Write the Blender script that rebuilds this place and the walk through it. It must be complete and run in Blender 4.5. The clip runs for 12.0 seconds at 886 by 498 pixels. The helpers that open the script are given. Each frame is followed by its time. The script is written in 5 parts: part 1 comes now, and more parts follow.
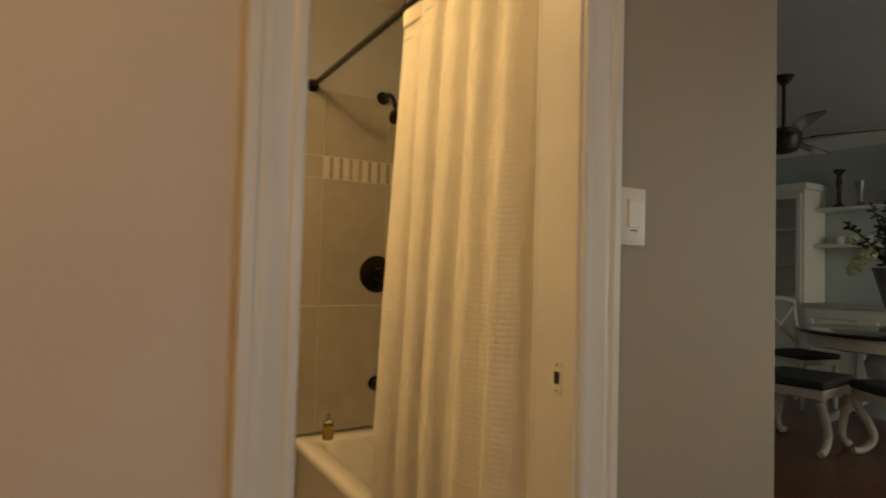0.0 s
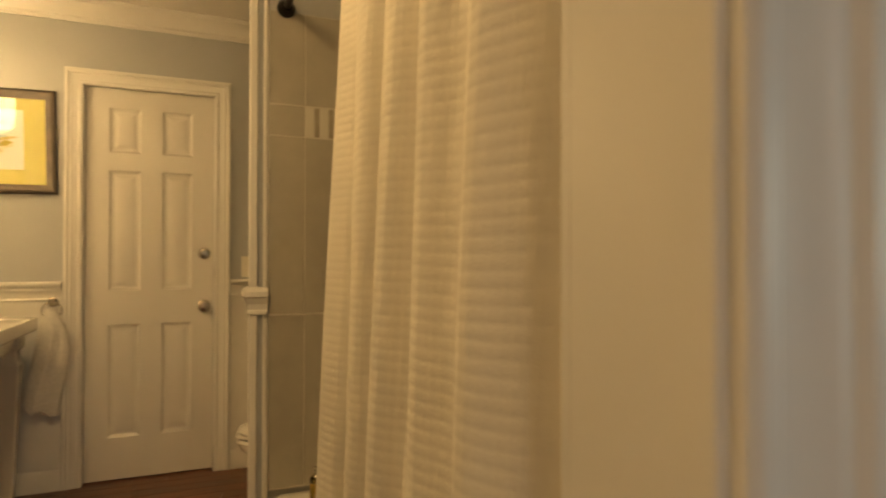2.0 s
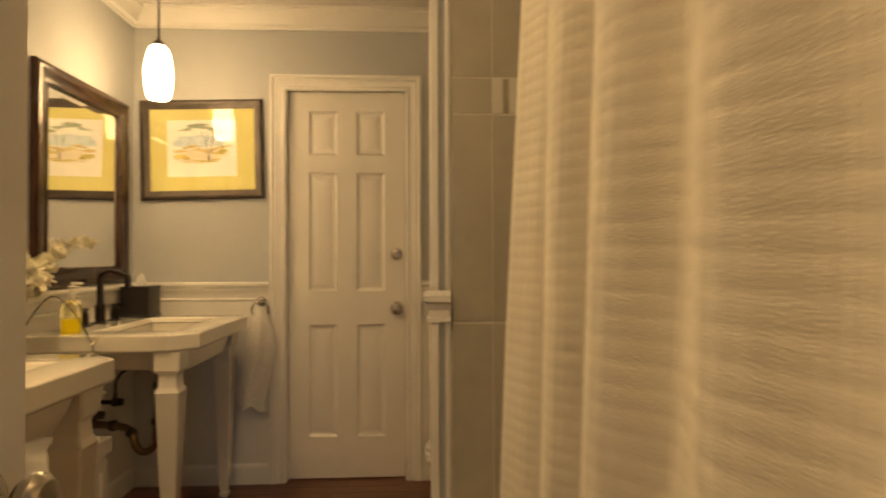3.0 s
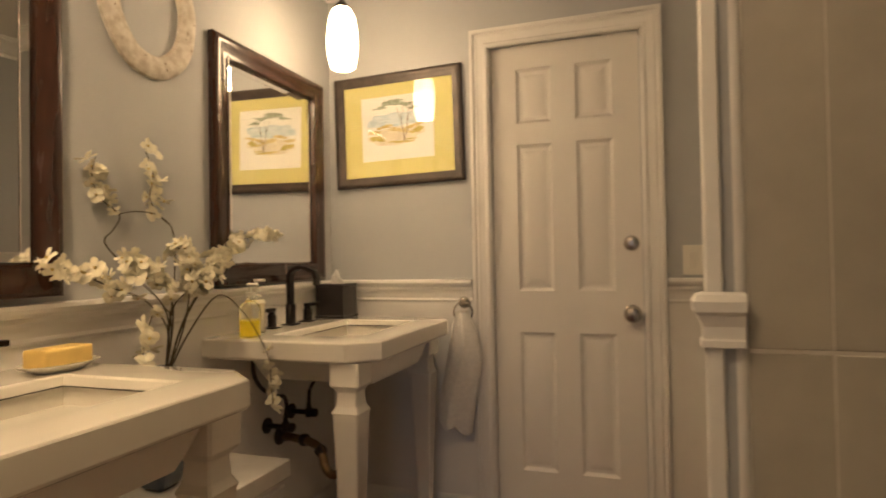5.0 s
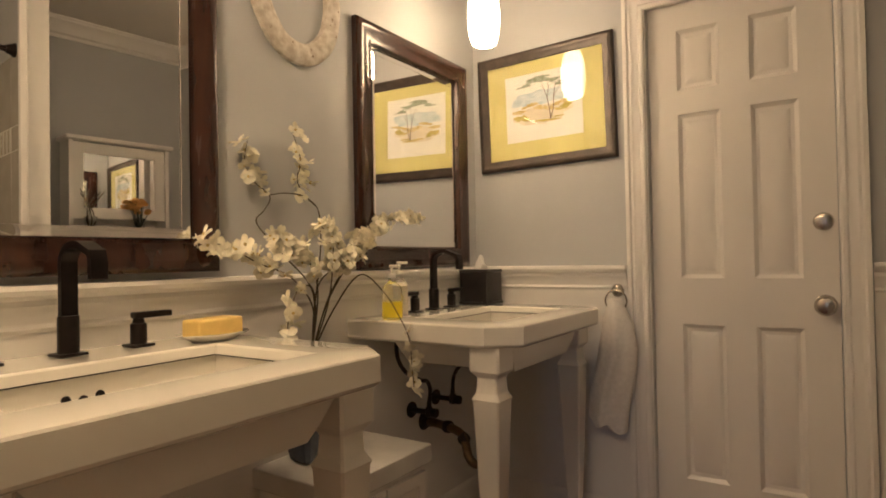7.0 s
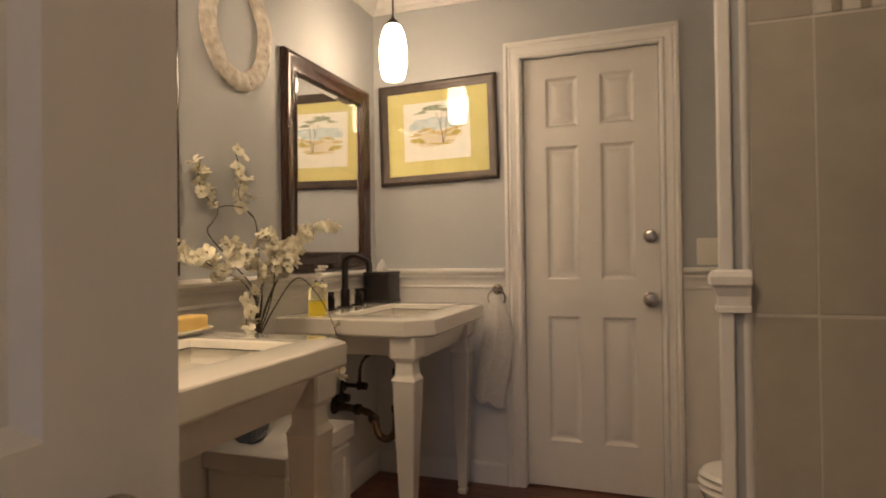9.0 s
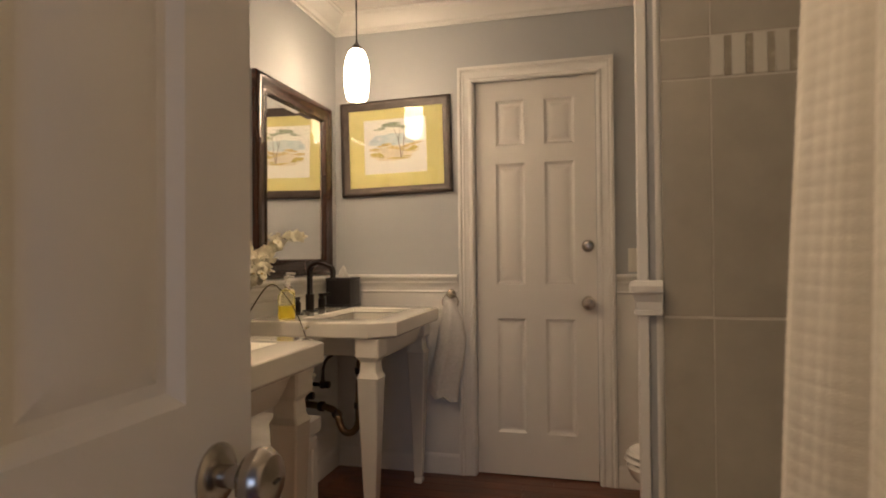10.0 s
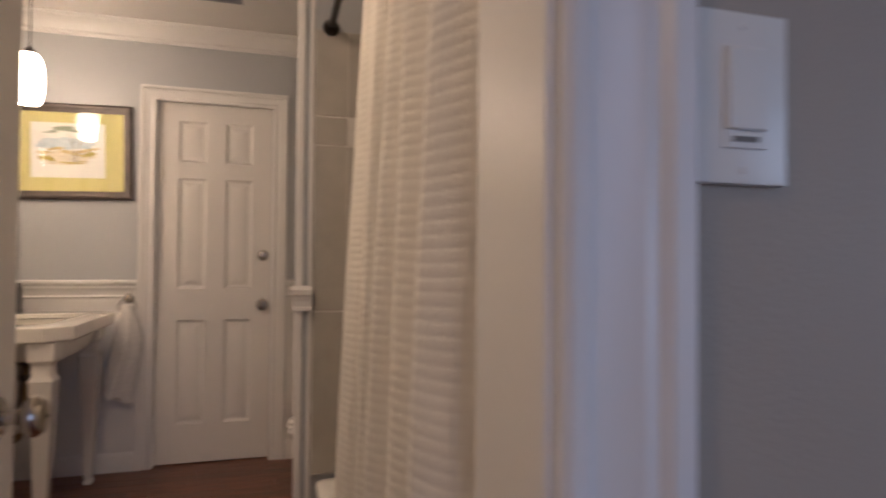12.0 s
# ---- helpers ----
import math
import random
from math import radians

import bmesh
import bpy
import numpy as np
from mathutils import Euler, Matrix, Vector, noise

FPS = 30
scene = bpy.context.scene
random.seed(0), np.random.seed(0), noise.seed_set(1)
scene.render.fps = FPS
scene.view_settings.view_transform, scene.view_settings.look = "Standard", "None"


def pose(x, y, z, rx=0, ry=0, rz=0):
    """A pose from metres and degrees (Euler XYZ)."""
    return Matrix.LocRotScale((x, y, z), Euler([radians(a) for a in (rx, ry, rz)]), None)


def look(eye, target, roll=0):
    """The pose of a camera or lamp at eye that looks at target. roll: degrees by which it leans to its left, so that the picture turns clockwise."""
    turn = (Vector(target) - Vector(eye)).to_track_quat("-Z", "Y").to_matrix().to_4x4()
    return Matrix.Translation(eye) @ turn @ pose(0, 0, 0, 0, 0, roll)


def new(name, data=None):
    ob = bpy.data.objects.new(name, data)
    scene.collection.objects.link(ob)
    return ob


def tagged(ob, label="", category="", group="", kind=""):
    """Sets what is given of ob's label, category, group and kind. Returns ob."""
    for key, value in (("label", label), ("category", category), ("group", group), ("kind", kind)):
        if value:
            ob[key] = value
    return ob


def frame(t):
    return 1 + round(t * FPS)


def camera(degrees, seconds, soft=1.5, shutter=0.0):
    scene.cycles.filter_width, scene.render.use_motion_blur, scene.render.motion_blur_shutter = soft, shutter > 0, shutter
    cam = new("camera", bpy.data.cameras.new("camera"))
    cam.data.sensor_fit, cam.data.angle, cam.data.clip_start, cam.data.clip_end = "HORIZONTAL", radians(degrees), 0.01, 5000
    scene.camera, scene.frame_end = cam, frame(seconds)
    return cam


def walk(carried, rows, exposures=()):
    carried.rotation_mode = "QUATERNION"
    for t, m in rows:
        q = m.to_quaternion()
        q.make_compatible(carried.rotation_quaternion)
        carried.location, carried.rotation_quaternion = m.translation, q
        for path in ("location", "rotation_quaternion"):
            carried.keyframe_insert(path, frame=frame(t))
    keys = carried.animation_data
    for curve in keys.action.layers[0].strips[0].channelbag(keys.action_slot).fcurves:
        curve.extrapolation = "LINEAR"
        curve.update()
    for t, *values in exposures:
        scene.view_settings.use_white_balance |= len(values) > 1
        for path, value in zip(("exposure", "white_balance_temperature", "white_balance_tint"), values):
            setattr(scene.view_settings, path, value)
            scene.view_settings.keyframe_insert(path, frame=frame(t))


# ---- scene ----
cam = camera(73.6, 12.0, soft=1.8, shutter=0.5)
PATH = [
    (0, (-0.167, 0.516, 1.154), (0.829, 2.249, 1.224), 1.5),
    (0.5, (-0.001, 0.648, 1.15), (1.07, 2.336, 1.215), 1.1),
    (1, (0.174, 0.793, 1.149), (1.239, 2.486, 1.205), 0.9),
    (1.5, (0.307, 0.969, 1.152), (1.26, 2.726, 1.197), 0.4),
    (2, (0.391, 1.155, 1.17), (1.14, 3.009, 1.191), 0.1),
    (2.5, (0.459, 1.348, 1.156), (0.894, 3.3, 1.19), -0.2),
    (3, (0.476, 1.5, 1.158), (0.58, 3.497, 1.187), -0.2),
    (5, (0.432, 2.134, 1.125), (-0.203, 4.03, 1.159), -1.0),
    (5.5, (0.43, 2.224, 1.105), (-0.445, 4.022, 1.138), -1.2),
    (6, (0.427, 2.279, 1.083), (-0.608, 3.991, 1.118), -1.1),
    (6.5, (0.423, 2.285, 1.069), (-0.693, 3.944, 1.105), -1.1),
    (8.5, (0.397, 1.925, 1.097), (-0.418, 3.752, 1.118), -0.8),
    (9, (0.393, 1.828, 1.102), (-0.267, 3.716, 1.123), -0.7),
    (9.5, (0.406, 1.726, 1.097), (-0.167, 3.642, 1.127), -0.5),
    (10, (0.417, 1.595, 1.129), (-0.073, 3.534, 1.155), -0.5),
    (10.5, (0.412, 1.459, 1.153), (0.033, 3.422, 1.18), -0.4),
    (11, (0.39, 1.302, 1.155), (0.244, 3.296, 1.18), -0.1),
    (11.5, (0.396, 1.126, 1.166), (0.598, 3.116, 1.189), 0.2),
    (12, (0.45, 1.03, 1.161), (1.002, 2.952, 1.197), 0.5),
]
walk(cam, [(t, look(eye, target, roll)) for t, eye, target, roll in PATH],
     exposures=[(0.0, 0.38, 9600, 1), (1.5, 0.38, 10400, -1), (2.5, 0.38, 8700, -1), (3.2, 0.36, 8400, 4), (4.8, 0.35, 6700, 7), (6.5, 0.35, 6300, 8), (8.5, 0.30, 5900, 9), (9.5, 0.22, 5850, 9), (10.5, 0.15, 5800, 10), (11.0, 0.20, 5600, 11), (11.5, 0.22, 5250, 10), (12.0, 0.33, 5400, 16)])

# ---- world and light ----
world = bpy.data.worlds.new("world")
scene.world = world
world.use_nodes = True
wn = world.node_tree.nodes
sky = wn.new("ShaderNodeTexSky")
sky.sky_type, sky.sun_disc = "NISHITA", False
sky.sun_elevation, sky.sun_rotation = radians(35), radians(200)
world.node_tree.links.new(sky.outputs[0], wn["Background"].inputs[0])
wn["Background"].inputs[1].default_value = 0.12

PENDANT_GLOW = 26.0
BULB_GLOW = 320.0
HALL_FILL_GLOW = 40.0
BATH_FILL_GLOW = 40.0
WINDOW_LIGHT = 28.0


def area_lamp(name, m, sx, sy, energy, colour):
    la = bpy.data.lights.new(name, "AREA")
    la.shape, la.size, la.size_y, la.energy, la.color = "RECTANGLE", sx, sy, energy, colour
    ob = new(name, la)
    ob.matrix_world = m
    return ob


# daylight in the openings of the dining room's windows and of the hall's window
area_lamp("window_light", look((5.0, -1.45, 1.5), (5.0, 2.0, 1.9)), 2.2, 1.4, WINDOW_LIGHT, (0.72, 0.83, 1.0))
area_lamp("window_light", look((0.85, -0.74, 1.35), (0.55, 2.0, 0.75)), 0.8, 1.1, 4.0, (0.53, 0.62, 1.0))


# ---- materials ----
def material(name, colour, rough=0.5, metal=0.0, vary=0.08, scale=6.0, bump=0.0, bump_scale=120.0, coat=0.0,
             stretch=(1, 1, 1), dark=None, per_object=0.0, emit=0.0, emit_colour=None):
    m = bpy.data.materials.new(name)
    m.use_nodes = True
    n, l = m.node_tree.nodes, m.node_tree.links
    b = n["Principled BSDF"]
    b.inputs["Roughness"].default_value = rough
    b.inputs["Metallic"].default_value = metal
    b.inputs["Coat Weight"].default_value = coat
    b.inputs["Coat Roughness"].default_value = 0.08
    co = n.new("ShaderNodeTexCoord")
    mp = n.new("ShaderNodeMapping")
    mp.inputs["Scale"].default_value = stretch
    l.new(co.outputs["Object"], mp.inputs[0])
    big = n.new("ShaderNodeTexNoise")
    big.inputs["Scale"].default_value, big.inputs["Detail"].default_value = scale, 6
    l.new(mp.outputs[0], big.inputs["Vector"])
    ramp = n.new("ShaderNodeValToRGB")
    low = dark or tuple(c * (1 - vary) for c in colour)
    ramp.color_ramp.elements[0].position, ramp.color_ramp.elements[1].position = 0.35, 0.68
    ramp.color_ramp.elements[0].color = (*low, 1)
    ramp.color_ramp.elements[1].color = (*colour, 1)
    l.new(big.outputs[0], ramp.inputs[0])
    last = ramp.outputs[0]
    if per_object:
        info = n.new("ShaderNodeObjectInfo")
        rng = n.new("ShaderNodeMapRange")
        rng.inputs["To Min"].default_value, rng.inputs["To Max"].default_value = 1 - per_object, 1 + per_object
        l.new(info.outputs["Random"], rng.inputs[0])
        hsv = n.new("ShaderNodeHueSaturation")
        l.new(rng.outputs[0], hsv.inputs["Value"])
        l.new(last, hsv.inputs["Color"])
        last = hsv.outputs[0]
    l.new(last, b.inputs["Base Color"])
    rr = n.new("ShaderNodeMapRange")
    rr.inputs["To Min"].default_value, rr.inputs["To Max"].default_value = max(rough - 0.06, 0.02), min(rough + 0.08, 1)
    l.new(big.outputs[0], rr.inputs[0])
    l.new(rr.outputs[0], b.inputs["Roughness"])
    if bump:
        fine = n.new("ShaderNodeTexNoise")
        fine.inputs["Scale"].default_value, fine.inputs["Detail"].default_value = bump_scale, 4
        l.new(mp.outputs[0], fine.inputs["Vector"])
        bp = n.new("ShaderNodeBump")
        bp.inputs["Strength"].default_value, bp.inputs["Distance"].default_value = bump, 0.004
        l.new(fine.outputs[0], bp.inputs["Height"])
        l.new(bp.outputs[0], b.inputs["Normal"])
    if emit:
        b.inputs["Emission Color"].default_value = (*(emit_colour or colour), 1)
        b.inputs["Emission Strength"].default_value = emit
    return m


def glass_material(name, colour=(1, 1, 1), rough=0.0, clear=1.0):
    m = bpy.data.materials.new(name)
    m.use_nodes = True
    b = m.node_tree.nodes["Principled BSDF"]
    b.inputs["Base Color"].default_value = (*colour, 1)
    b.inputs["Roughness"].default_value = rough
    b.inputs["Transmission Weight"].default_value = clear
    b.inputs["IOR"].default_value = 1.45
    return m


grey_paint = material("grey_paint", (0.47, 0.48, 0.485), 0.55, vary=0.05, scale=3, bump=0.12, bump_scale=260)
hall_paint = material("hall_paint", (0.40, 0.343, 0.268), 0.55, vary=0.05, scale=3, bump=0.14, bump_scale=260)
pale_wall = material("pale_wall", (0.72, 0.63, 0.56), 0.5, vary=0.05, scale=3, bump=0.12, bump_scale=260)
dining_paint = material("dining_paint", (0.50, 0.56, 0.56), 0.6, vary=0.05, scale=3)
white_paint = material("white_paint", (0.79, 0.77, 0.73), 0.34, vary=0.05, scale=5, bump=0.06, bump_scale=90)
door_paint = material("door_paint", (0.76, 0.73, 0.68), 0.38, vary=0.05, scale=4, bump=0.08, bump_scale=70, stretch=(1, 1, 0.2))
ceiling_paint = material("ceiling_paint", (0.74, 0.71, 0.66), 0.8, vary=0.03, scale=2, bump=0.1, bump_scale=200)
dining_ceiling = material("dining_ceiling", (0.60, 0.59, 0.58), 0.8, vary=0.05, scale=2)
tile_glaze = material("tile_glaze", (0.47, 0.44, 0.38), 0.22, vary=0.12, scale=9, bump=0.04, bump_scale=30, per_object=0.04)
grout = material("grout", (0.64, 0.61, 0.55), 0.85, vary=0.12, scale=40)
deco_white = material("deco_white", (0.66, 0.64, 0.58), 0.2, vary=0.05, per_object=0.06)
deco_brown = material("deco_brown", (0.42, 0.38, 0.31), 0.25, vary=0.2, scale=30, per_object=0.12)
wood_floor = material("wood_floor", (0.17, 0.062, 0.030), 0.30, vary=0.5, scale=5, stretch=(1.2, 14, 14), bump=0.1, bump_scale=40,
                      dark=(0.085, 0.028, 0.014), per_object=0.22)
ceramic = material("ceramic", (0.80, 0.77, 0.69), 0.10, vary=0.03, scale=4, coat=0.5)
toilet_china = material("toilet_china", (0.82, 0.80, 0.76), 0.10, vary=0.02, coat=0.5)
curtain_cloth = material("curtain_cloth", (0.80, 0.75, 0.65), 0.9, vary=0.06, scale=14, bump=0.22, bump_scale=700)
terry = material("terry", (0.80, 0.77, 0.72), 0.95, vary=0.10, scale=60, bump=0.9, bump_scale=420)
bronze = material("bronze", (0.030, 0.024, 0.022), 0.32, metal=0.75, vary=0.4, scale=25)
old_brass = material("old_brass", (0.20, 0.13, 0.07), 0.35, metal=0.9, vary=0.45, scale=20)
dark_iron = material("dark_iron", (0.055, 0.045, 0.040), 0.42, metal=0.7, vary=0.4, scale=25)
nickel = material("nickel", (0.52, 0.48, 0.43), 0.24, metal=1.0, vary=0.15, scale=18)
dark_wood = material("dark_wood", (0.050, 0.020, 0.013), 0.24, vary=0.5, scale=9, stretch=(3, 3, 0.6), coat=0.35,
                     dark=(0.030, 0.012, 0.008), bump=0.08, bump_scale=60)
pewter_frame = material("pewter_frame", (0.075, 0.056, 0.045), 0.36, metal=0.25, vary=0.4, scale=20, bump=0.1, bump_scale=80)
mat_board = material("mat_board", (0.66, 0.60, 0.24), 0.9, vary=0.04, scale=30)
paper = material("paper", (0.84, 0.82, 0.77), 0.9, vary=0.03, scale=30)
wash_blue = material("wash_blue", (0.42, 0.54, 0.60), 0.9, vary=0.35, scale=22, stretch=(1, 1, 3), dark=(0.72, 0.75, 0.76))
wash_green = material("wash_green", (0.17, 0.20, 0.12), 0.9, vary=0.5, scale=70, dark=(0.42, 0.46, 0.38))
wash_ochre = material("wash_ochre", (0.48, 0.34, 0.07), 0.9, vary=0.4, scale=40, dark=(0.70, 0.60, 0.36))
wash_olive = material("wash_olive", (0.38, 0.32, 0.06), 0.9, vary=0.4, scale=50, dark=(0.60, 0.48, 0.14))
wash_bark = material("wash_bark", (0.20, 0.13, 0.10), 0.9, vary=0.3, scale=50)
wash_sand = material("wash_sand", (0.80, 0.72, 0.56), 0.9, vary=0.2, scale=30)
antique_white = material("antique_white", (0.74, 0.70, 0.62), 0.6, vary=0.25, scale=38, bump=0.5, bump_scale=60, dark=(0.50, 0.44, 0.36))
shade_glass = material("shade_glass", (1.0, 0.93, 0.80), 0.3, emit=PENDANT_GLOW, emit_colour=(1.0, 0.70, 0.42))
bulb_glass = material("bulb_glass", (1.0, 0.92, 0.82), 0.3, emit=BULB_GLOW, emit_colour=(1.0, 0.70, 0.42))
bath_fill_glass = material("bath_fill_glass", (1.0, 0.92, 0.82), 0.3, emit=BATH_FILL_GLOW, emit_colour=(1.0, 0.70, 0.42))
hall_fill_glass = material("hall_fill_glass", (1.0, 0.9, 0.8), 0.3, emit=HALL_FILL_GLOW, emit_colour=(1.0, 0.68, 0.40))
soap_wax = material("soap_wax", (0.86, 0.62, 0.20), 0.45, vary=0.10, scale=30, bump=0.15, bump_scale=60)
petal_silk = material("petal_silk", (0.86, 0.82, 0.66), 0.7, vary=0.16, scale=70, per_object=0.08)
petal_core = material("petal_core", (0.58, 0.44, 0.14), 0.7, vary=0.2, scale=50)
stem_brown = material("stem_brown", (0.085, 0.065, 0.035), 0.7, vary=0.3, scale=40)
yellow_liquid = glass_material("yellow_liquid", (0.98, 0.84, 0.08), 0.05, 0.45)
amber_liquid = glass_material("amber_liquid", (0.85, 0.60, 0.16), 0.05)
clear_glass = glass_material("clear_glass", (0.97, 0.98, 0.97))
milky = material("milky", (0.74, 0.68, 0.55), 0.4, vary=0.05)
label_cream = material("label_cream", (0.74, 0.70, 0.58), 0.7, vary=0.1, scale=40)
label_grey = material("label_grey", (0.35, 0.34, 0.30), 0.7)
pump_white = material("pump_white", (0.80, 0.78, 0.72), 0.35)
leather = material("leather", (0.018, 0.014, 0.015), 0.32, vary=0.4, scale=30, bump=0.25, bump_scale=160)
tissue_paper = material("tissue_paper", (0.84, 0.83, 0.80), 0.95, vary=0.05, scale=50)
blue_glaze = material("blue_glaze", (0.055, 0.075, 0.12), 0.14, vary=0.4, scale=14, coat=0.4)
black_glaze = material("black_glaze", (0.015, 0.015, 0.018), 0.18, vary=0.2)
plate_white = material("plate_white", (0.80, 0.78, 0.72), 0.85, vary=0.06, scale=30)
switch_plastic = material("switch_plastic", (0.78, 0.75, 0.67), 0.30, vary=0.03)
switch_line = material("switch_line", (0.18, 0.16, 0.13), 0.5)
dark_slot = material("dark_slot", (0.02, 0.018, 0.015), 0.6)
charcoal = material("charcoal", (0.035, 0.033, 0.036), 0.8, vary=0.3, scale=60, bump=0.3, bump_scale=300)
table_black = material("table_black", (0.012, 0.010, 0.010), 0.12, vary=0.3, coat=0.6)
cream_wood = material("cream_wood", (0.66, 0.60, 0.50), 0.45, vary=0.15, scale=14)
table_grey = material("table_grey", (0.45, 0.47, 0.48), 0.45, vary=0.1, scale=14)
leaf_green = material("leaf_green", (0.045, 0.065, 0.045), 0.6, vary=0.4, scale=30, per_object=0.2)
hydrangea = material("hydrangea", (0.62, 0.62, 0.34), 0.8, vary=0.25, scale=40)
orange_bloom = material("orange_bloom", (0.75, 0.40, 0.13), 0.8, vary=0.3, scale=40)
zinc = material("zinc", (0.30, 0.30, 0.31), 0.4, metal=0.6, vary=0.25, scale=12)
mirror_silver = bpy.data.materials.new("mirror_silver")
mirror_silver.use_nodes = True
mb = mirror_silver.node_tree.nodes["Principled BSDF"]
mb.inputs["Base Color"].default_value = (0.88, 0.88, 0.87, 1)
mb.inputs["Metallic"].default_value, mb.inputs["Roughness"].default_value = 1.0, 0.012


# ---- mesh helpers ----
def box(bm, x0, x1, y0, y1, z0, z1):
    vs = [bm.verts.new((x, y, z)) for z in (z0, z1) for x, y in ((x0, y0), (x1, y0), (x1, y1), (x0, y1))]
    for f in ((3, 2, 1, 0), (4, 5, 6, 7), (0, 1, 5, 4), (1, 2, 6, 5), (2, 3, 7, 6), (3, 0, 4, 7)):
        bm.faces.new([vs[i] for i in f])
    return bm


def boxes(*bs, bevel=0.0, seg=1):
    bm = bmesh.new()
    for b in bs:
        box(bm, *b)
    if bevel:
        bmesh.ops.bevel(bm, geom=bm.edges[:], offset=bevel, segments=seg, affect="EDGES", profile=0.6)
    return bm


def lathe(profile, n=24, cx=0.0, cy=0.0, closed=True):
    """Turned about z: profile rows (radius, z), from below upwards."""
    bm = bmesh.new()
    rings = []
    for r, z in profile:
        rings.append([bm.verts.new((cx + r * math.cos(2 * math.pi * (i + 0.5) / n), cy + r * math.sin(2 * math.pi * (i + 0.5) / n), z)) for i in range(n)])
    for a, b in zip(rings, rings[1:]):
        for i in range(n):
            bm.faces.new((a[i], a[(i + 1) % n], b[(i + 1) % n], b[i]))
    if closed:
        bm.faces.new(rings[0][::-1])
        bm.faces.new(rings[-1])
    return bm


def square_turned(profile, cx, cy, chamfer=0.12):
    """A square post with slightly cut corners: profile rows (half width, z)."""
    bm = bmesh.new()
    rings = []
    for h, z in profile:
        c = h * chamfer
        pts = [(h - c, -h), (h, -h + c), (h, h - c), (h - c, h), (-h + c, h), (-h, h - c), (-h, -h + c), (-h + c, -h)]
        rings.append([bm.verts.new((cx + x, cy + y, z)) for x, y in pts])
    for a, b in zip(rings, rings[1:]):
        for i in range(8):
            bm.faces.new((a[i], a[(i + 1) % 8], b[(i + 1) % 8], b[i]))
    bm.faces.new(rings[0][::-1])
    bm.faces.new(rings[-1])
    return bm


def tube(points, r, n=10, bm=None, taper=1.0):
    """A round bar along points."""
    bm = bm or bmesh.new()
    pts = [Vector(p) for p in points]
    rings = []
    for i, p in enumerate(pts):
        d = (pts[min(i + 1, len(pts) - 1)] - pts[max(i - 1, 0)]).normalized()
        u = d.cross(Vector((0.31, 0.17, 0.93))).normalized()
        v = d.cross(u)
        rad = r * (1 + (taper - 1) * i / max(len(pts) - 1, 1))
        rings.append([bm.verts.new(p + rad * (math.cos(2 * math.pi * k / n) * u + math.sin(2 * math.pi * k / n) * v)) for k in range(n)])
    for a, b in zip(rings, rings[1:]):
        for k in range(n):
            bm.faces.new((a[k], a[(k + 1) % n], b[(k + 1) % n], b[k]))
    bm.faces.new(rings[0][::-1])
    bm.faces.new(rings[-1])
    return bm


def smooth_path(pts, steps=6):
    """A Catmull-Rom line through pts."""
    p = [Vector(q) for q in pts]
    p = [p[0] * 2 - p[1]] + p + [p[-1] * 2 - p[-2]]
    out = []
    for a, b, c, d in zip(p, p[1:], p[2:], p[3:]):
        for k in range(steps):
            t = k / steps
            out.append(0.5 * ((2 * b) + (c - a) * t + (2 * a - 5 * b + 4 * c - d) * t * t + (3 * b - a - 3 * c + d) * t ** 3))
    return out + [p[-2]]


def prism(outline, depth, axis="z", bm=None):
    """An outline of (a, b), extruded from depth[0] to depth[1]: axis z: (x, y); axis x: (y, z); axis y: (x, z)."""
    bm = bm or bmesh.new()

    def at(a, b, d):
        return {"z": (a, b, d), "x": (d, a, b), "y": (a, d, b)}[axis]
    lo = [bm.verts.new(at(a, b, depth[0])) for a, b in outline]
    hi = [bm.verts.new(at(a, b, depth[1])) for a, b in outline]
    n = len(outline)
    for i in range(n):
        bm.faces.new((lo[i], lo[(i + 1) % n], hi[(i + 1) % n], hi[i]))
    bm.faces.new(lo[::-1])
    bm.faces.new(hi)
    return bm


def frame_ring(w, h, profile, bm=None):
    """A mitred frame in the x-z plane, round an opening's outer size w x h. Profile rows (inwards from the outer edge, out of the wall along -y)."""
    bm = bm or bmesh.new()
    rows = []
    for i, o in profile:
        rows.append([bm.verts.new(p) for p in ((-w / 2 + i, -o, i), (w / 2 - i, -o, i), (w / 2 - i, -o, h - i), (-w / 2 + i, -o, h - i))])
    for a, b in zip(rows, rows[1:] + rows[:1]):
        for k in range(4):
            bm.faces.new((a[k], a[(k + 1) % 4], b[(k + 1) % 4], b[k]))
    return bm


def link(name, bm, mat, smooth=40):
    bmesh.ops.recalc_face_normals(bm, faces=bm.faces[:])
    me = bpy.data.meshes.new(name)
    bm.to_mesh(me)
    bm.free()
    me.materials.append(mat)
    if smooth:
        me.polygons.foreach_set("use_smooth", [True] * len(me.polygons))
        me.set_sharp_from_angle(angle=radians(smooth))
    return new(name, me)


def part(name, bm, mat, parent, label="", smooth=40):
    ob = link(name, bm, mat, smooth)
    ob.parent = parent
    if label:
        ob["label"] = label
    return ob


def thing(name, label, category, m=None, group=""):
    ob = new(name)
    ob.empty_display_size = 0.1
    if m:
        ob.matrix_world = m
    return tagged(ob, label, category, group)


def structure(name, bm, mat, label="", smooth=30):
    return tagged(link(name, bm, mat, smooth), label, kind="structure")


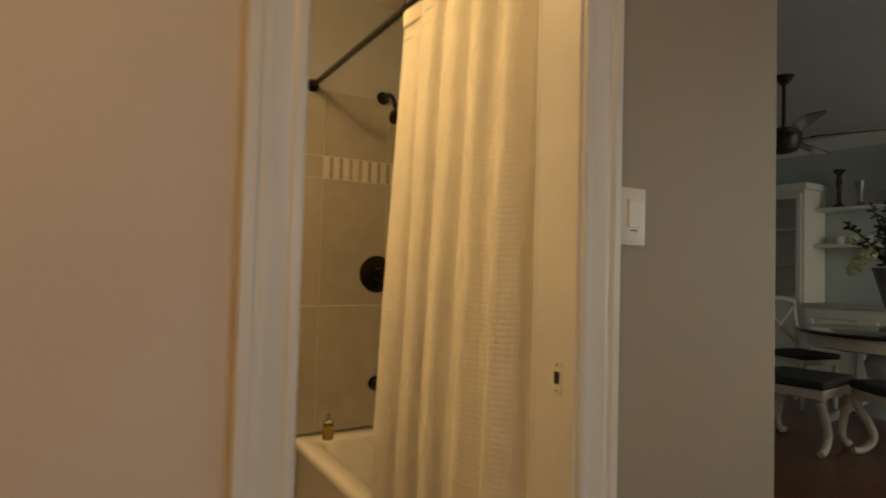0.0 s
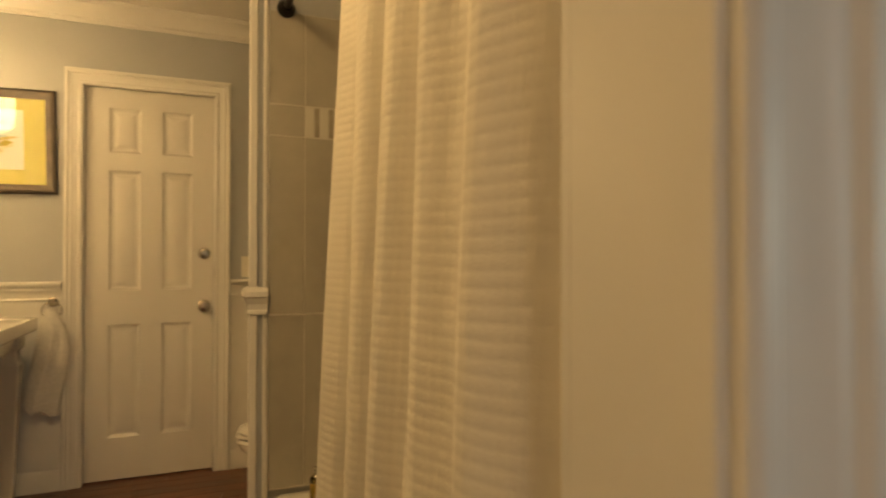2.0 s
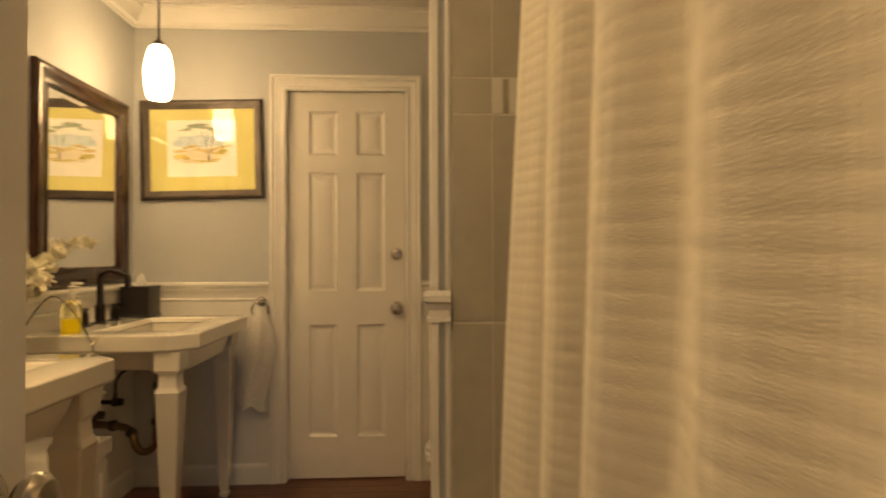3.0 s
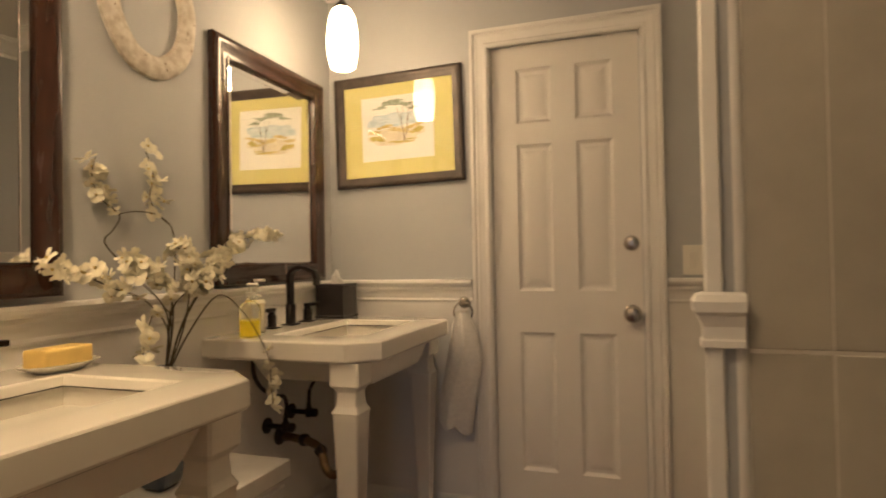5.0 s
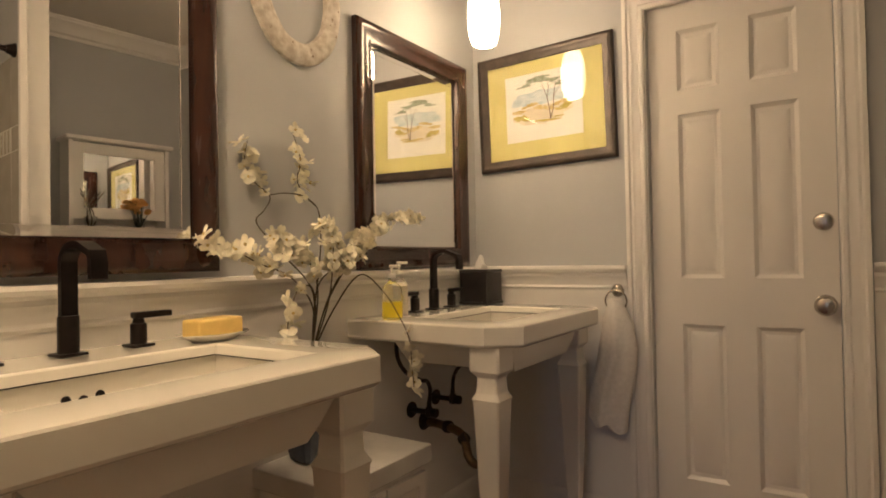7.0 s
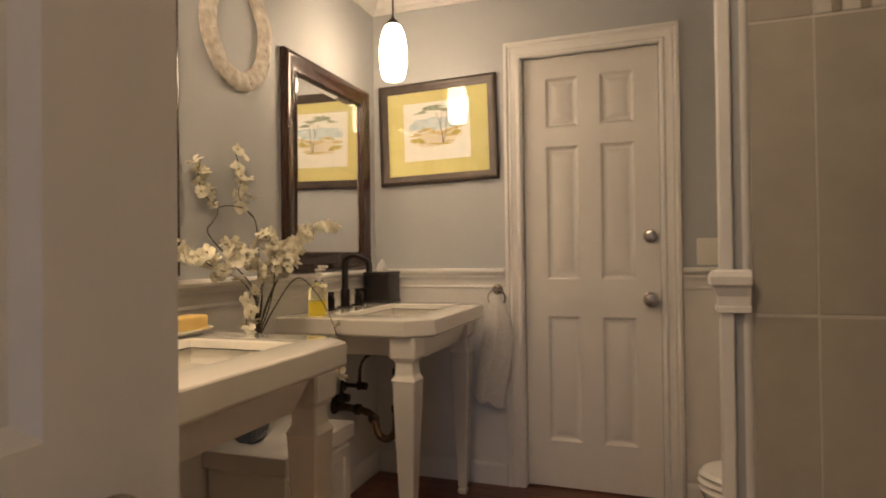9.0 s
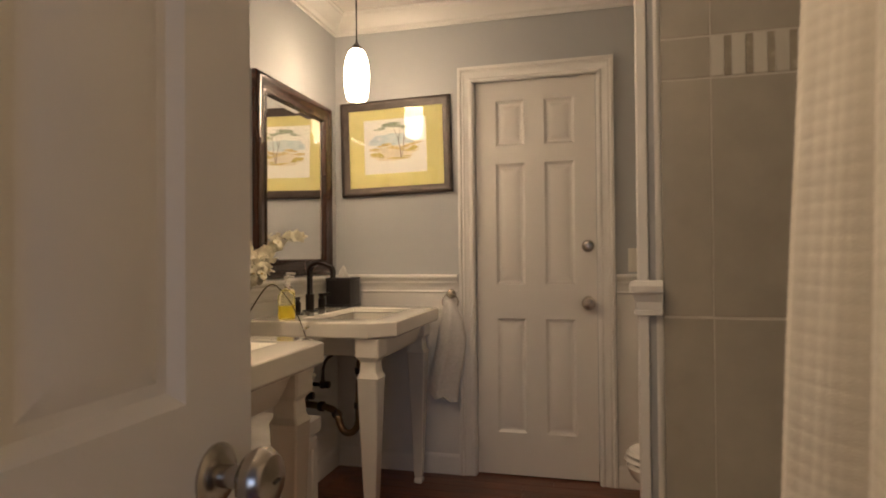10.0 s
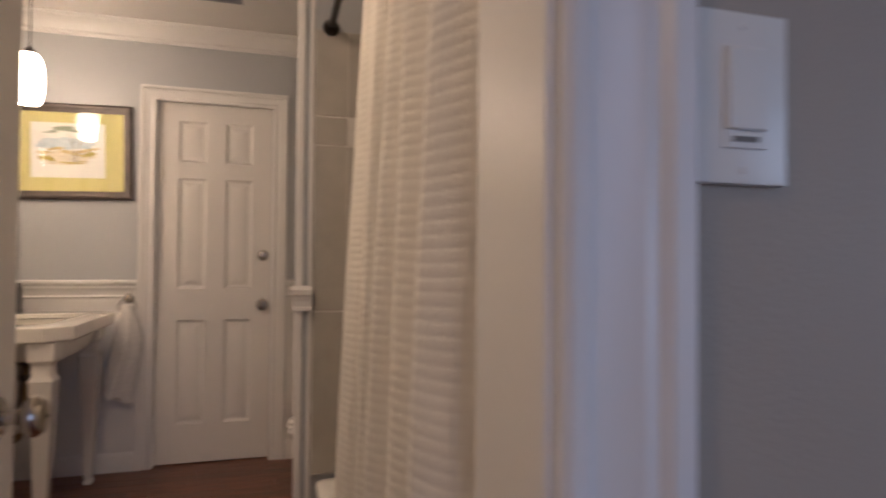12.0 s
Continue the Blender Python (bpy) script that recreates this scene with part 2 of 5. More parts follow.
def six_panel_door(width, height, thick, parent_name, label, panels_back=True):
    """A six-panel leaf in the x-z plane, face at y = 0 towards -y, hinge at x = 0. Returns the thing's Empty."""
    root = thing(parent_name, label, "door")
    d = 0.010
    s = 0.105 * width / 0.61 if width < 0.7 else 0.115
    mid = 0.10
    pw = (width - 2 * s - mid) / 2
    rows = ((0.215, 0.80), (0.975, 1.60), (1.69, 1.925))
    xs = ((s, s + pw), (s + pw + mid, width - s))
    bm = bmesh.new()
    box(bm, 0, s, 0, thick, 0, height)
    box(bm, width - s, width, 0, thick, 0, height)
    box(bm, s + pw, s + pw + mid, 0, thick, 0, height)
    zs = [0] + [z for r in rows for z in r] + [height]
    for a, b in zip(zs[::2], zs[1::2]):
        for x0, x1 in xs:
            box(bm, x0, x1, 0, thick, a, b)
    bmesh.ops.remove_doubles(bm, verts=bm.verts[:], dist=0.0001)
    part("stiles_and_rails", bm, door_paint, root)
    for x0, x1 in xs:
        for z0, z1 in rows:
            pb = bmesh.new()
            for side in (0, 1):
                fy = (lambda o: o) if side == 0 else (lambda o: thick - o)
                prof = ((0, 0.0), (0.006, 0.005), (0.014, 0.011), (0.026, 0.012), (0.052, 0.004))
                rings = []
                for i, o in prof:
                    rings.append([pb.verts.new((x, fy(o), z)) for x, z in ((x0 + i, z0 + i), (x1 - i, z0 + i), (x1 - i, z1 - i), (x0 + i, z1 - i))])
                for a, b in zip(rings, rings[1:]):
                    for k in range(4):
                        pb.faces.new((a[k], a[(k + 1) % 4], b[(k + 1) % 4], b[k]))
                pb.faces.new(rings[-1])
            part("door_panel", pb, door_paint, root, smooth=20)
    return root


def oval_knob(parent, x, y, z, out, key=False):
    """A door knob on a round rose. out: -1 stands off towards -y, 1 towards +y."""
    k = part("knob", lathe([(0.012, 0.006), (0.012, 0.030), (0.016, 0.034), (0.027, 0.040), (0.033, 0.050), (0.033, 0.058), (0.026, 0.068), (0.010, 0.072)], 28), nickel, parent, "brushed nickel knob")
    k.matrix_parent_inverse = Matrix()
    k.matrix_basis = pose(x, y, z, 90 if out < 0 else -90, 0, 0)
    r = part("rose", lathe([(0.034, 0.0), (0.034, 0.003), (0.028, 0.008), (0.016, 0.010)], 28), nickel, k)
    r.matrix_basis = Matrix()
    if key:
        c = part("keyhole", boxes((-0.006, 0.006, -0.0015, 0.0015, 0.071, 0.0735)), dark_slot, k)
        c.matrix_basis = Matrix()
    return k

# ---- structure ----
LX, BY, RX, CZ = -0.95, 4.61, 1.40, 2.44       # left wall, back wall, right wall, ceiling
PY0, PY1 = 3.165, 3.262                        # partition between tub and toilet
SY0, SY1 = 1.36, 1.48                          # doorway wall
DX0, DX1, DH = 0.063, 0.628, 2.05              # doorway

structure("wall_west", boxes((LX - 0.12, LX, SY1, BY + 0.12, 0, CZ)), grey_paint)
OX0, OX1 = -0.185, 0.452                       # closet door opening in the back wall
structure("wall_north", boxes((LX, OX0, BY, BY + 0.12, 0, CZ), (OX1, RX + 0.12, BY, BY + 0.12, 0, CZ), (OX0, OX1, BY, BY + 0.12, 2.05, CZ)), grey_paint)
structure("wall_closet", boxes((OX0 - 0.2, OX1 + 0.2, BY + 0.30, BY + 0.36, 0, CZ)), grey_paint)
structure("wall_east", boxes((RX, RX + 0.10, 1.56, BY, 0, CZ)), grey_paint)
# left of the doorway the wall has a paler colour than right of it
structure("wall_south_west", boxes((-2.0, DX0, SY0, SY1, 0, CZ)), pale_wall)
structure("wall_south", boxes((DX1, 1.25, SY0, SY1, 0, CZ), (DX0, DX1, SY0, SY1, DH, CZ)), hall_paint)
structure("wall_tub_end", boxes((0.72, 1.25, SY1, 1.56, 0, CZ), (0.72, RX, 1.56, 1.60, 0, CZ)), grey_paint)
structure("wall_partition", boxes((0.575, RX, PY0 + 0.008, PY1, 0, CZ)), grey_paint)
structure("ceiling", boxes((LX, RX, SY1, BY, CZ, CZ + 0.1)), ceiling_paint)
structure("ceiling_hall", boxes((-2.0, 1.30, -0.7, SY1, CZ + 0.02, CZ + 0.1)), ceiling_paint)
# hall and dining room shell
structure("wall_hall_west", boxes((-2.1, -2.0, -0.8, SY1, 0, CZ)), hall_paint)
structure("wall_hall_south", boxes((-2.0, 0.4, -0.8, -0.7, 0, 2.7), (1.3, 2.2, -0.8, -0.7, 0, 2.7), (0.4, 1.3, -0.8, -0.7, 0, 0.75), (0.4, 1.3, -0.8, -0.7, 1.95, 2.7)), hall_paint)
structure("wall_dining_east", boxes((6.6, 6.7, -1.7, 6.0, 0, 2.7)), dining_paint)
structure("wall_dining_north", boxes((RX + 0.10, 6.6, 5.9, 6.0, 0, 2.7)), dining_paint)
structure("wall_dining_south", boxes((2.2, 3.8, -1.6, -1.5, 0, 2.7), (6.2, 6.6, -1.6, -1.5, 0, 2.7), (3.8, 6.2, -1.6, -1.5, 0, 0.7), (3.8, 6.2, -1.6, -1.5, 2.3, 2.7)), dining_paint)
structure("wall_dining_west", boxes((2.1, 2.2, -1.6, -0.8, 0, 2.7)), dining_paint)
structure("ceiling_dining", boxes((1.30, 6.6, -1.6, 5.9, 2.66, 2.76), (1.22, 1.30, -0.7, 5.9, CZ + 0.02, 2.76)), dining_ceiling)
structure("subfloor", boxes((-2.1, 6.7, -1.7, 6.0, -0.12, -0.022)), dark_slot)
structure("ground", boxes((-40, 40, -40, 40, -0.3, -0.2)), leaf_green)


def crown_bm(x0, y0, x1, y1, inx, iny, top=CZ, size=0.095):
    """A crown moulding from one corner to the other; (inx, iny) points into the room."""
    prof = [(0.0, -1.0), (0.12, -1.0), (0.16, -0.86), (0.34, -0.78), (0.50, -0.52), (0.70, -0.30), (0.86, -0.22), (0.90, -0.10), (1.0, -0.08), (1.0, 0.0), (0.0, 0.0)]
    bm = bmesh.new()
    d = Vector((x1 - x0, y1 - y0, 0)).normalized()
    ends = []
    for px, py in ((x0, y0), (x1, y1)):
        ends.append([bm.verts.new((px + inx * a * size, py + iny * a * size, top + b * size)) for a, b in prof])
    a, b = ends
    n = len(prof)
    for i in range(n):
        bm.faces.new((a[i], a[(i + 1) % n], b[(i + 1) % n], b[i]))
    bm.faces.new(a[::-1])
    bm.faces.new(b)
    return bm


for run in ((LX, SY1, LX, BY, 1, 0), (LX, BY, RX, BY, 0, -1), (RX, PY1, RX, BY, -1, 0), (0.6, PY1, RX, PY1, 0, 1), (LX, SY1, 0.6, SY1, 0, 1)):
    structure("trim_crown", crown_bm(*run), white_paint, "white painted crown moulding")
structure("trim_crown", crown_bm(6.6, -1.5, 6.6, 5.9, -1, 0, 2.66, 0.12), white_paint, "white painted crown moulding")


def rail_bm(x0, y0, x1, y1, inx, iny, prof):
    bm = bmesh.new()
    ends = []
    for px, py in ((x0, y0), (x1, y1)):
        ends.append([bm.verts.new((px + inx * a, py + iny * a, z)) for a, z in prof])
    a, b = ends
    n = len(prof)
    for i in range(n):
        bm.faces.new((a[i], a[(i + 1) % n], b[(i + 1) % n], b[i]))
    bm.faces.new(a[::-1])
    bm.faces.new(b)
    return bm


RAIL = [(0.0, 0.938), (0.009, 0.938), (0.013, 0.946), (0.009, 0.955), (0.011, 0.968), (0.012, 0.980), (0.020, 0.992), (0.020, 1.004), (0.034, 1.014), (0.038, 1.024), (0.034, 1.034), (0.0, 1.036)]
BASE = [(0.0, 0.0), (0.016, 0.0), (0.016, 0.082), (0.011, 0.096), (0.006, 0.104), (0.0, 0.106)]
WAINS = [(0.0, 0.10), (0.006, 0.10), (0.006, 0.957), (0.0, 0.957)]
RUNS = ((LX, SY1, LX, BY, 1, 0), (LX, BY, -0.262, BY, 0, -1), (0.528, BY, RX, BY, 0, -1), (RX, PY1, RX, BY, -1, 0), (0.60, PY1, RX, PY1, 0, 1))
for run in RUNS:
    structure("trim_chair_rail", rail_bm(*run, RAIL), white_paint, "white moulded chair rail")
    structure("baseboard", rail_bm(*run, BASE), white_paint, "white painted baseboard")
    structure("wainscot", rail_bm(*run, WAINS), white_paint, "white painted wainscot below the chair rail")
structure("baseboard", rail_bm(-2.0, SY0, -0.02, SY0, 0, -1, BASE), white_paint, "white painted baseboard")
structure("baseboard", rail_bm(0.706, SY0, 1.25, SY0, 0, -1, BASE), white_paint, "white painted baseboard")


def casing_bm(x0, x1, top, width, face, out):
    """A mitred door casing round an opening x0..x1, on the wall face y = face, standing out towards out (-1 or 1)."""
    prof = [(0.0, 0.0), (0.0, 0.010), (0.006, 0.014), (0.016, 0.014), (0.022, 0.010), (0.5 * width, 0.012), (0.62 * width, 0.017), (0.74 * width, 0.015), (0.82 * width, 0.022), (width, 0.022), (width, 0.0)]
    bm = bmesh.new()
    rows = []
    for i, o in prof:
        y = face + out * o
        rows.append([bm.verts.new(p) for p in ((x0 - i, y, 0.0), (x0 - i, y, top + i), (x1 + i, y, top + i), (x1 + i, y, 0.0))])
    for a, b in zip(rows, rows[1:]):
        for k in range(3):
            bm.faces.new((a[k], a[k + 1], b[k + 1], b[k]))
    return bm


structure("trim_casing_closet", casing_bm(OX0 + 0.008, OX1 - 0.008, 2.030, 0.080, BY, -1), white_paint, "white moulded door casing")
structure("trim_casing_hall", casing_bm(DX0 + 0.017, DX1 - 0.012, DH - 0.012, 0.086, SY0, -1), white_paint, "white moulded door casing")
structure("trim_casing_bath", casing_bm(DX0 + 0.017, DX1 - 0.017, DH - 0.012, 0.040, SY1, 1), white_paint, "white moulded door casing")
structure("jamb_right", boxes((DX1 - 0.018, DX1, SY0, SY1, 0, DH), bevel=0.002), white_paint, "white painted door jamb")
structure("jamb_left", boxes((DX0, DX0 + 0.018, SY0, SY1, 0, DH), bevel=0.002), white_paint, "white painted door jamb")
structure("jamb_head", boxes((DX0 + 0.018, DX1 - 0.018, SY0, SY1, DH - 0.018, DH), bevel=0.002), white_paint, "white painted door head")
structure("jamb_closet", boxes((OX0, OX0 + 0.012, BY, BY + 0.12, 0, 2.05), (OX1 - 0.012, OX1, BY, BY + 0.12, 0, 2.05), (OX0 + 0.012, OX1 - 0.012, BY, BY + 0.12, 2.038, 2.05)), white_paint, "white painted closet jamb")

strike = thing("strike_plate", "painted-over strike plate with an open latch hole in the jamb", "strike plate", pose(DX1 - 0.0185, 1.408, 0.950))
part("plate", boxes((-0.0015, 0.0, -0.014, 0.014, -0.032, 0.032), bevel=0.0006), white_paint, strike)
part("latch_hole", boxes((-0.0025, -0.0016, -0.008, 0.007, -0.012, 0.012)), dark_slot, strike, "dark latch hole")
for dz in (-0.025, 0.025):
    s_ = part("screw", lathe([(0.003, 0), (0.002, 0.0012)], 10), nickel, strike)
    s_.matrix_basis = pose(-0.0015, 0, dz, 0, -90, 0)

# post at the end of the partition
post = thing("partition_post", "white painted trim post with moulded capital at the tub wall", "trim post")
part("front_trim", boxes((0.526, 0.552, PY0 - 0.016, PY0 + 0.012, 0, CZ), bevel=0.003), white_paint, post)
part("inner_bead", lathe([(0.010, 0.0), (0.010, CZ)], 12, 0.577, PY0 + 0.002), white_paint, post)
part("end_face", boxes((0.562, 0.575, PY0 + 0.012, PY1 + 0.004, 0, CZ), bevel=0.003), white_paint, post)
part("infill", boxes((0.552, 0.570, PY0 - 0.004, PY0 + 0.008, 0, CZ)), grey_paint, post, "grey painted strip between the trims")
cap = bmesh.new()
for (h, z), (h2, z2) in zip([(0.0, 0.978), (0.006, 0.980), (0.006, 0.990), (0.003, 0.993), (0.004, 1.012), (0.010, 1.026), (0.011, 1.030), (0.017, 1.036), (0.018, 1.052), (0.012, 1.062)], [(0.006, 0.980), (0.006, 0.990), (0.003, 0.993), (0.004, 1.012), (0.010, 1.026), (0.011, 1.030), (0.017, 1.036), (0.018, 1.052), (0.012, 1.062), (0.0, 1.066)]):
    vs = []
    for hh, zz in ((h, z), (h2, z2)):
        vs.append([cap.verts.new(p) for p in ((0.582, PY0 - 0.017 - hh, zz), (0.525 - hh, PY0 - 0.017 - hh, zz), (0.525 - hh, PY0 + 0.013 + hh, zz), (0.564, PY0 + 0.013 + hh, zz))])
    for k in range(3):
        cap.faces.new((vs[0][k], vs[0][k + 1], vs[1][k + 1], vs[1][k]))
bmesh.ops.remove_doubles(cap, verts=cap.verts[:], dist=0.0002)
part("capital", cap, white_paint, post, "moulded white capital", smooth=12)

# ---- doors ----
closet = six_panel_door(OX1 - OX0 - 0.030, 2.028, 0.035, "closet_door", "white painted six-panel closet door, closed, with knob and deadbolt")
closet.matrix_world = pose(OX0 + 0.015, BY + 0.030, 0.008)
w_ = OX1 - OX0 - 0.030
oval_knob(closet, w_ - 0.042, 0, 0.885, -1)
db = part("deadbolt", lathe([(0.031, 0.0), (0.031, 0.006), (0.026, 0.014), (0.018, 0.016), (0.012, 0.017)], 28), nickel, closet, "brushed nickel deadbolt")
db.matrix_basis = pose(w_ - 0.042, 0, 1.168, 90, 0, 0)

bath_door = six_panel_door(0.721, 2.020, 0.035, "bathroom_door", "white painted six-panel bathroom door standing open")
bath_door.matrix_world = pose(0.026, 1.495, 0.010, 0, 0, 90)
oval_knob(bath_door, 0.721 - 0.068, 0, 0.889, -1, key=True)
oval_knob(bath_door, 0.721 - 0.068, 0.035, 0.883, 1)
part("latch_face", boxes((0.721, 0.7225, 0.006, 0.029, 0.853, 0.910)), nickel, bath_door, "nickel latch plate")


# ---- bathroom: sinks ----
NEAR_TOP, FAR_TOP = 0.890, 0.877


def sink(cy, label, Z):
    """A pedestal-leg sink with a rectangular basin, centred on y = cy at the left wall."""
    root = thing("console_sink", label, "sink", pose(LX, cy, 0), "console sinks")
    W, D = 0.40, 0.618
    c1, c2 = 0.090, 0.075
    out = [(0.004, -W), (D - c1, -W), (D, -W + c2), (D, W - c2), (D - c1, W), (0.004, W)]
    bx0, bx1, by = 0.185, 0.505, 0.265
    bm = bmesh.new()
    inner = [(bx0, -by), (bx1, -by), (bx1, by), (bx0, by)]
    zt, zb, e = Z, Z - 0.066, 0.006
    rings = []
    for grow, z in ((-0.010, zb), (-0.004, zb + 0.004), (0.0, zb + 0.010), (0.0, zt - e), (-0.003, zt - 0.002), (-0.009, zt)):
        cx = D / 2
        rings.append([bm.verts.new((x + grow * (1 if x > cx else -0.0), y + grow * (1 if y > 0 else -1), z)) for x, y in out])
    n = len(out)
    for a, b in zip(rings, rings[1:]):
        for i in range(n):
            bm.faces.new((a[i], a[(i + 1) % n], b[(i + 1) % n], b[i]))
    bm.faces.new(rings[0][::-1])
    # raised rim runs into the sunken basin
    t = rings[-1]
    iv = [bm.verts.new((x, y, zt)) for x, y in inner]
    for f in ((t[0], t[1], iv[1], iv[0]), (t[1], t[2], iv[1]), (t[2], t[3], iv[2], iv[1]), (t[3], t[4], iv[2]), (t[4], t[5], iv[3], iv[2]), (t[5], t[0], iv[0], iv[3])):
        bm.faces.new(f)
    levels = ((0.006, zt - 0.004), (0.012, zt - 0.022))
    prev = iv
    for g, z in levels:
        ring = [bm.verts.new((x + (g if x < 0.3 else -g), y + (g if y < 0 else -g), z)) for x, y in inner]
        for i in range(4):
            bm.faces.new((prev[i], prev[(i + 1) % 4], ring[(i + 1) % 4], ring[i]))
        prev = ring
    part("slab", bm, ceramic, root, "cream ceramic top with cut corners", smooth=18)
    bb = bmesh.new()
    prev = None
    for g, z in ((0.010, zt - 0.0225), (0.003, zt - 0.026), (0.016, zt - 0.085), (0.030, zt - 0.125), (0.075, zt - 0.142)):
        ring = [bb.verts.new((x + (g if x < 0.3 else -g), y + (g if y < 0 else -g), z)) for x, y in inner]
        if prev:
            for i in range(4):
                bb.faces.new((prev[i], prev[(i + 1) % 4], ring[(i + 1) % 4], ring[i]))
        prev = ring
    bb.faces.new(prev)
    part("basin", bb, ceramic, root, "cream ceramic basin", smooth=25)
    part("basin_seam", boxes((bx0 + 0.008, bx1 - 0.008, by - 0.0135, by - 0.0115, zt - 0.0245, zt - 0.0225), (bx0 + 0.008, bx1 - 0.008, -by + 0.0115, -by + 0.0135, zt - 0.0245, zt - 0.0225),
                             (bx0 + 0.0115, bx0 + 0.0135, -by + 0.008, by - 0.008, zt - 0.0245, zt - 0.0225)), bronze, root, "dark seam under the rim")
    hb = bmesh.new()
    prev = None
    for x0, x1, hy, z in ((0.13, 0.515, 0.195, zt - 0.166), (0.12, 0.530, 0.212, zt - 0.160), (0.11, 0.540, 0.240, zt - 0.125), (0.10, 0.548, 0.288, zt - 0.064)):
        ring = [hb.verts.new(p) for p in ((x0, -hy, z), (x1, -hy, z), (x1, hy, z), (x0, hy, z))]
        if prev:
            for i in range(4):
                hb.faces.new((prev[i], prev[(i + 1) % 4], ring[(i + 1) % 4], ring[i]))
        else:
            hb.faces.new(ring[::-1])
        prev = ring
    hb.faces.new(prev)
    part("basin_housing", hb, ceramic, root, smooth=30)
    for dy in (-0.062, -0.032, -0.002):
        o = part("overflow_hole", lathe([(0.0085, 0), (0.0085, 0.002), (0.0055, 0.003)], 16), bronze, root, "dark overflow hole")
        o.matrix_basis = pose(bx0 + 0.017, dy, zt - 0.062 - (0.004 if dy == -0.032 else 0), 0, 76, 0)
    dr = part("drain", lathe([(0.024, 0), (0.024, 0.003), (0.014, 0.004)], 20, 0.34, 0), bronze, root)
    dr.matrix_basis = pose(0, 0, zt - 0.1415)
    LEG_Y = 0.325
    for s in (-1, 1):
        lg = square_turned([(0.016, 0.0), (0.020, 0.006), (0.021, 0.020), (0.015, 0.030), (0.020, 0.040), (0.044, 0.648), (0.047, 0.656), (0.038, 0.672), (0.036, 0.676), (0.033, 0.716), (0.036, 0.724), (0.048, 0.736), (0.050, 0.740), (0.050, zb - 0.004), (0.048, zb)], 0.510, s * LEG_Y)
        part("leg", lg, ceramic, root, "tapered cream ceramic leg", smooth=25)
    return root


sink_near = sink(2.832, "cream ceramic console sink with tapered legs, soap dish on top", NEAR_TOP)
sink_far = sink(4.130, "cream ceramic console sink with tapered legs beside the closet door", FAR_TOP)


def faucet(cy, label, top, spread=0.125):
    """A widespread faucet: gooseneck spout of flat section and two lever handles."""
    root = thing("faucet", label, "faucet", pose(LX + 0.072, cy, top + 0.001), "sink faucets")
    part("spout_base", boxes((-0.027, 0.027, -0.027, 0.027, 0, 0.006), bevel=0.0015), bronze, root)
    part("spout_sleeve", lathe([(0.020, 0.006), (0.020, 0.078), (0.018, 0.081)], 20), bronze, root)
    bm = bmesh.new()
    path = [(0, 0, 0.08), (0, 0, 0.180)] + [(0.052 - 0.052 * math.cos(a), 0, 0.188 + 0.036 * math.sin(a)) for a in np.linspace(0, math.pi * 0.72, 10)] + [(0.112, 0, 0.206), (0.118, 0, 0.190), (0.118, 0, 0.155)]
    rings = []
    P = [Vector(p) for p in path]
    for i, p in enumerate(P):
        d = (P[min(i + 1, len(P) - 1)] - P[max(i - 1, 0)]).normalized()
        u = Vector((0, 1, 0))
        v = d.cross(u)
        rings.append([bm.verts.new(p + a * u + b * v) for a, b in ((-0.016, -0.007), (0.016, -0.007), (0.016, 0.007), (-0.016, 0.007))])
    for a, b in zip(rings, rings[1:]):
        for k in range(4):
            bm.faces.new((a[k], a[(k + 1) % 4], b[(k + 1) % 4], b[k]))
    bm.faces.new(rings[0][::-1])
    bm.faces.new(rings[-1])
    part("spout", bm, bronze, root, "flat oil-rubbed bronze gooseneck", smooth=35)
    for s in (-1, 1):
        h = part("handle", lathe([(0.017, 0.006), (0.017, 0.050), (0.013, 0.053), (0.011, 0.062)], 20), bronze, root)
        h.matrix_basis = pose(0.0, s * spread, 0)
        part("handle_base", boxes((-0.025, 0.025, -0.025, 0.025, 0, 0.006), bevel=0.0015), bronze, h)
        part("lever", boxes((-0.011, 0.011, -0.013, 0.075, 0.062, 0.076), bevel=0.002), bronze, h) if s > 0 else part("lever", boxes((-0.011, 0.011, -0.075, 0.013, 0.062, 0.076), bevel=0.002), bronze, h)
    return root


faucet(2.834, "oil-rubbed bronze widespread faucet on the cream sink", NEAR_TOP, 0.145)
faucet(4.150, "oil-rubbed bronze widespread faucet beside the tissue box", FAR_TOP)

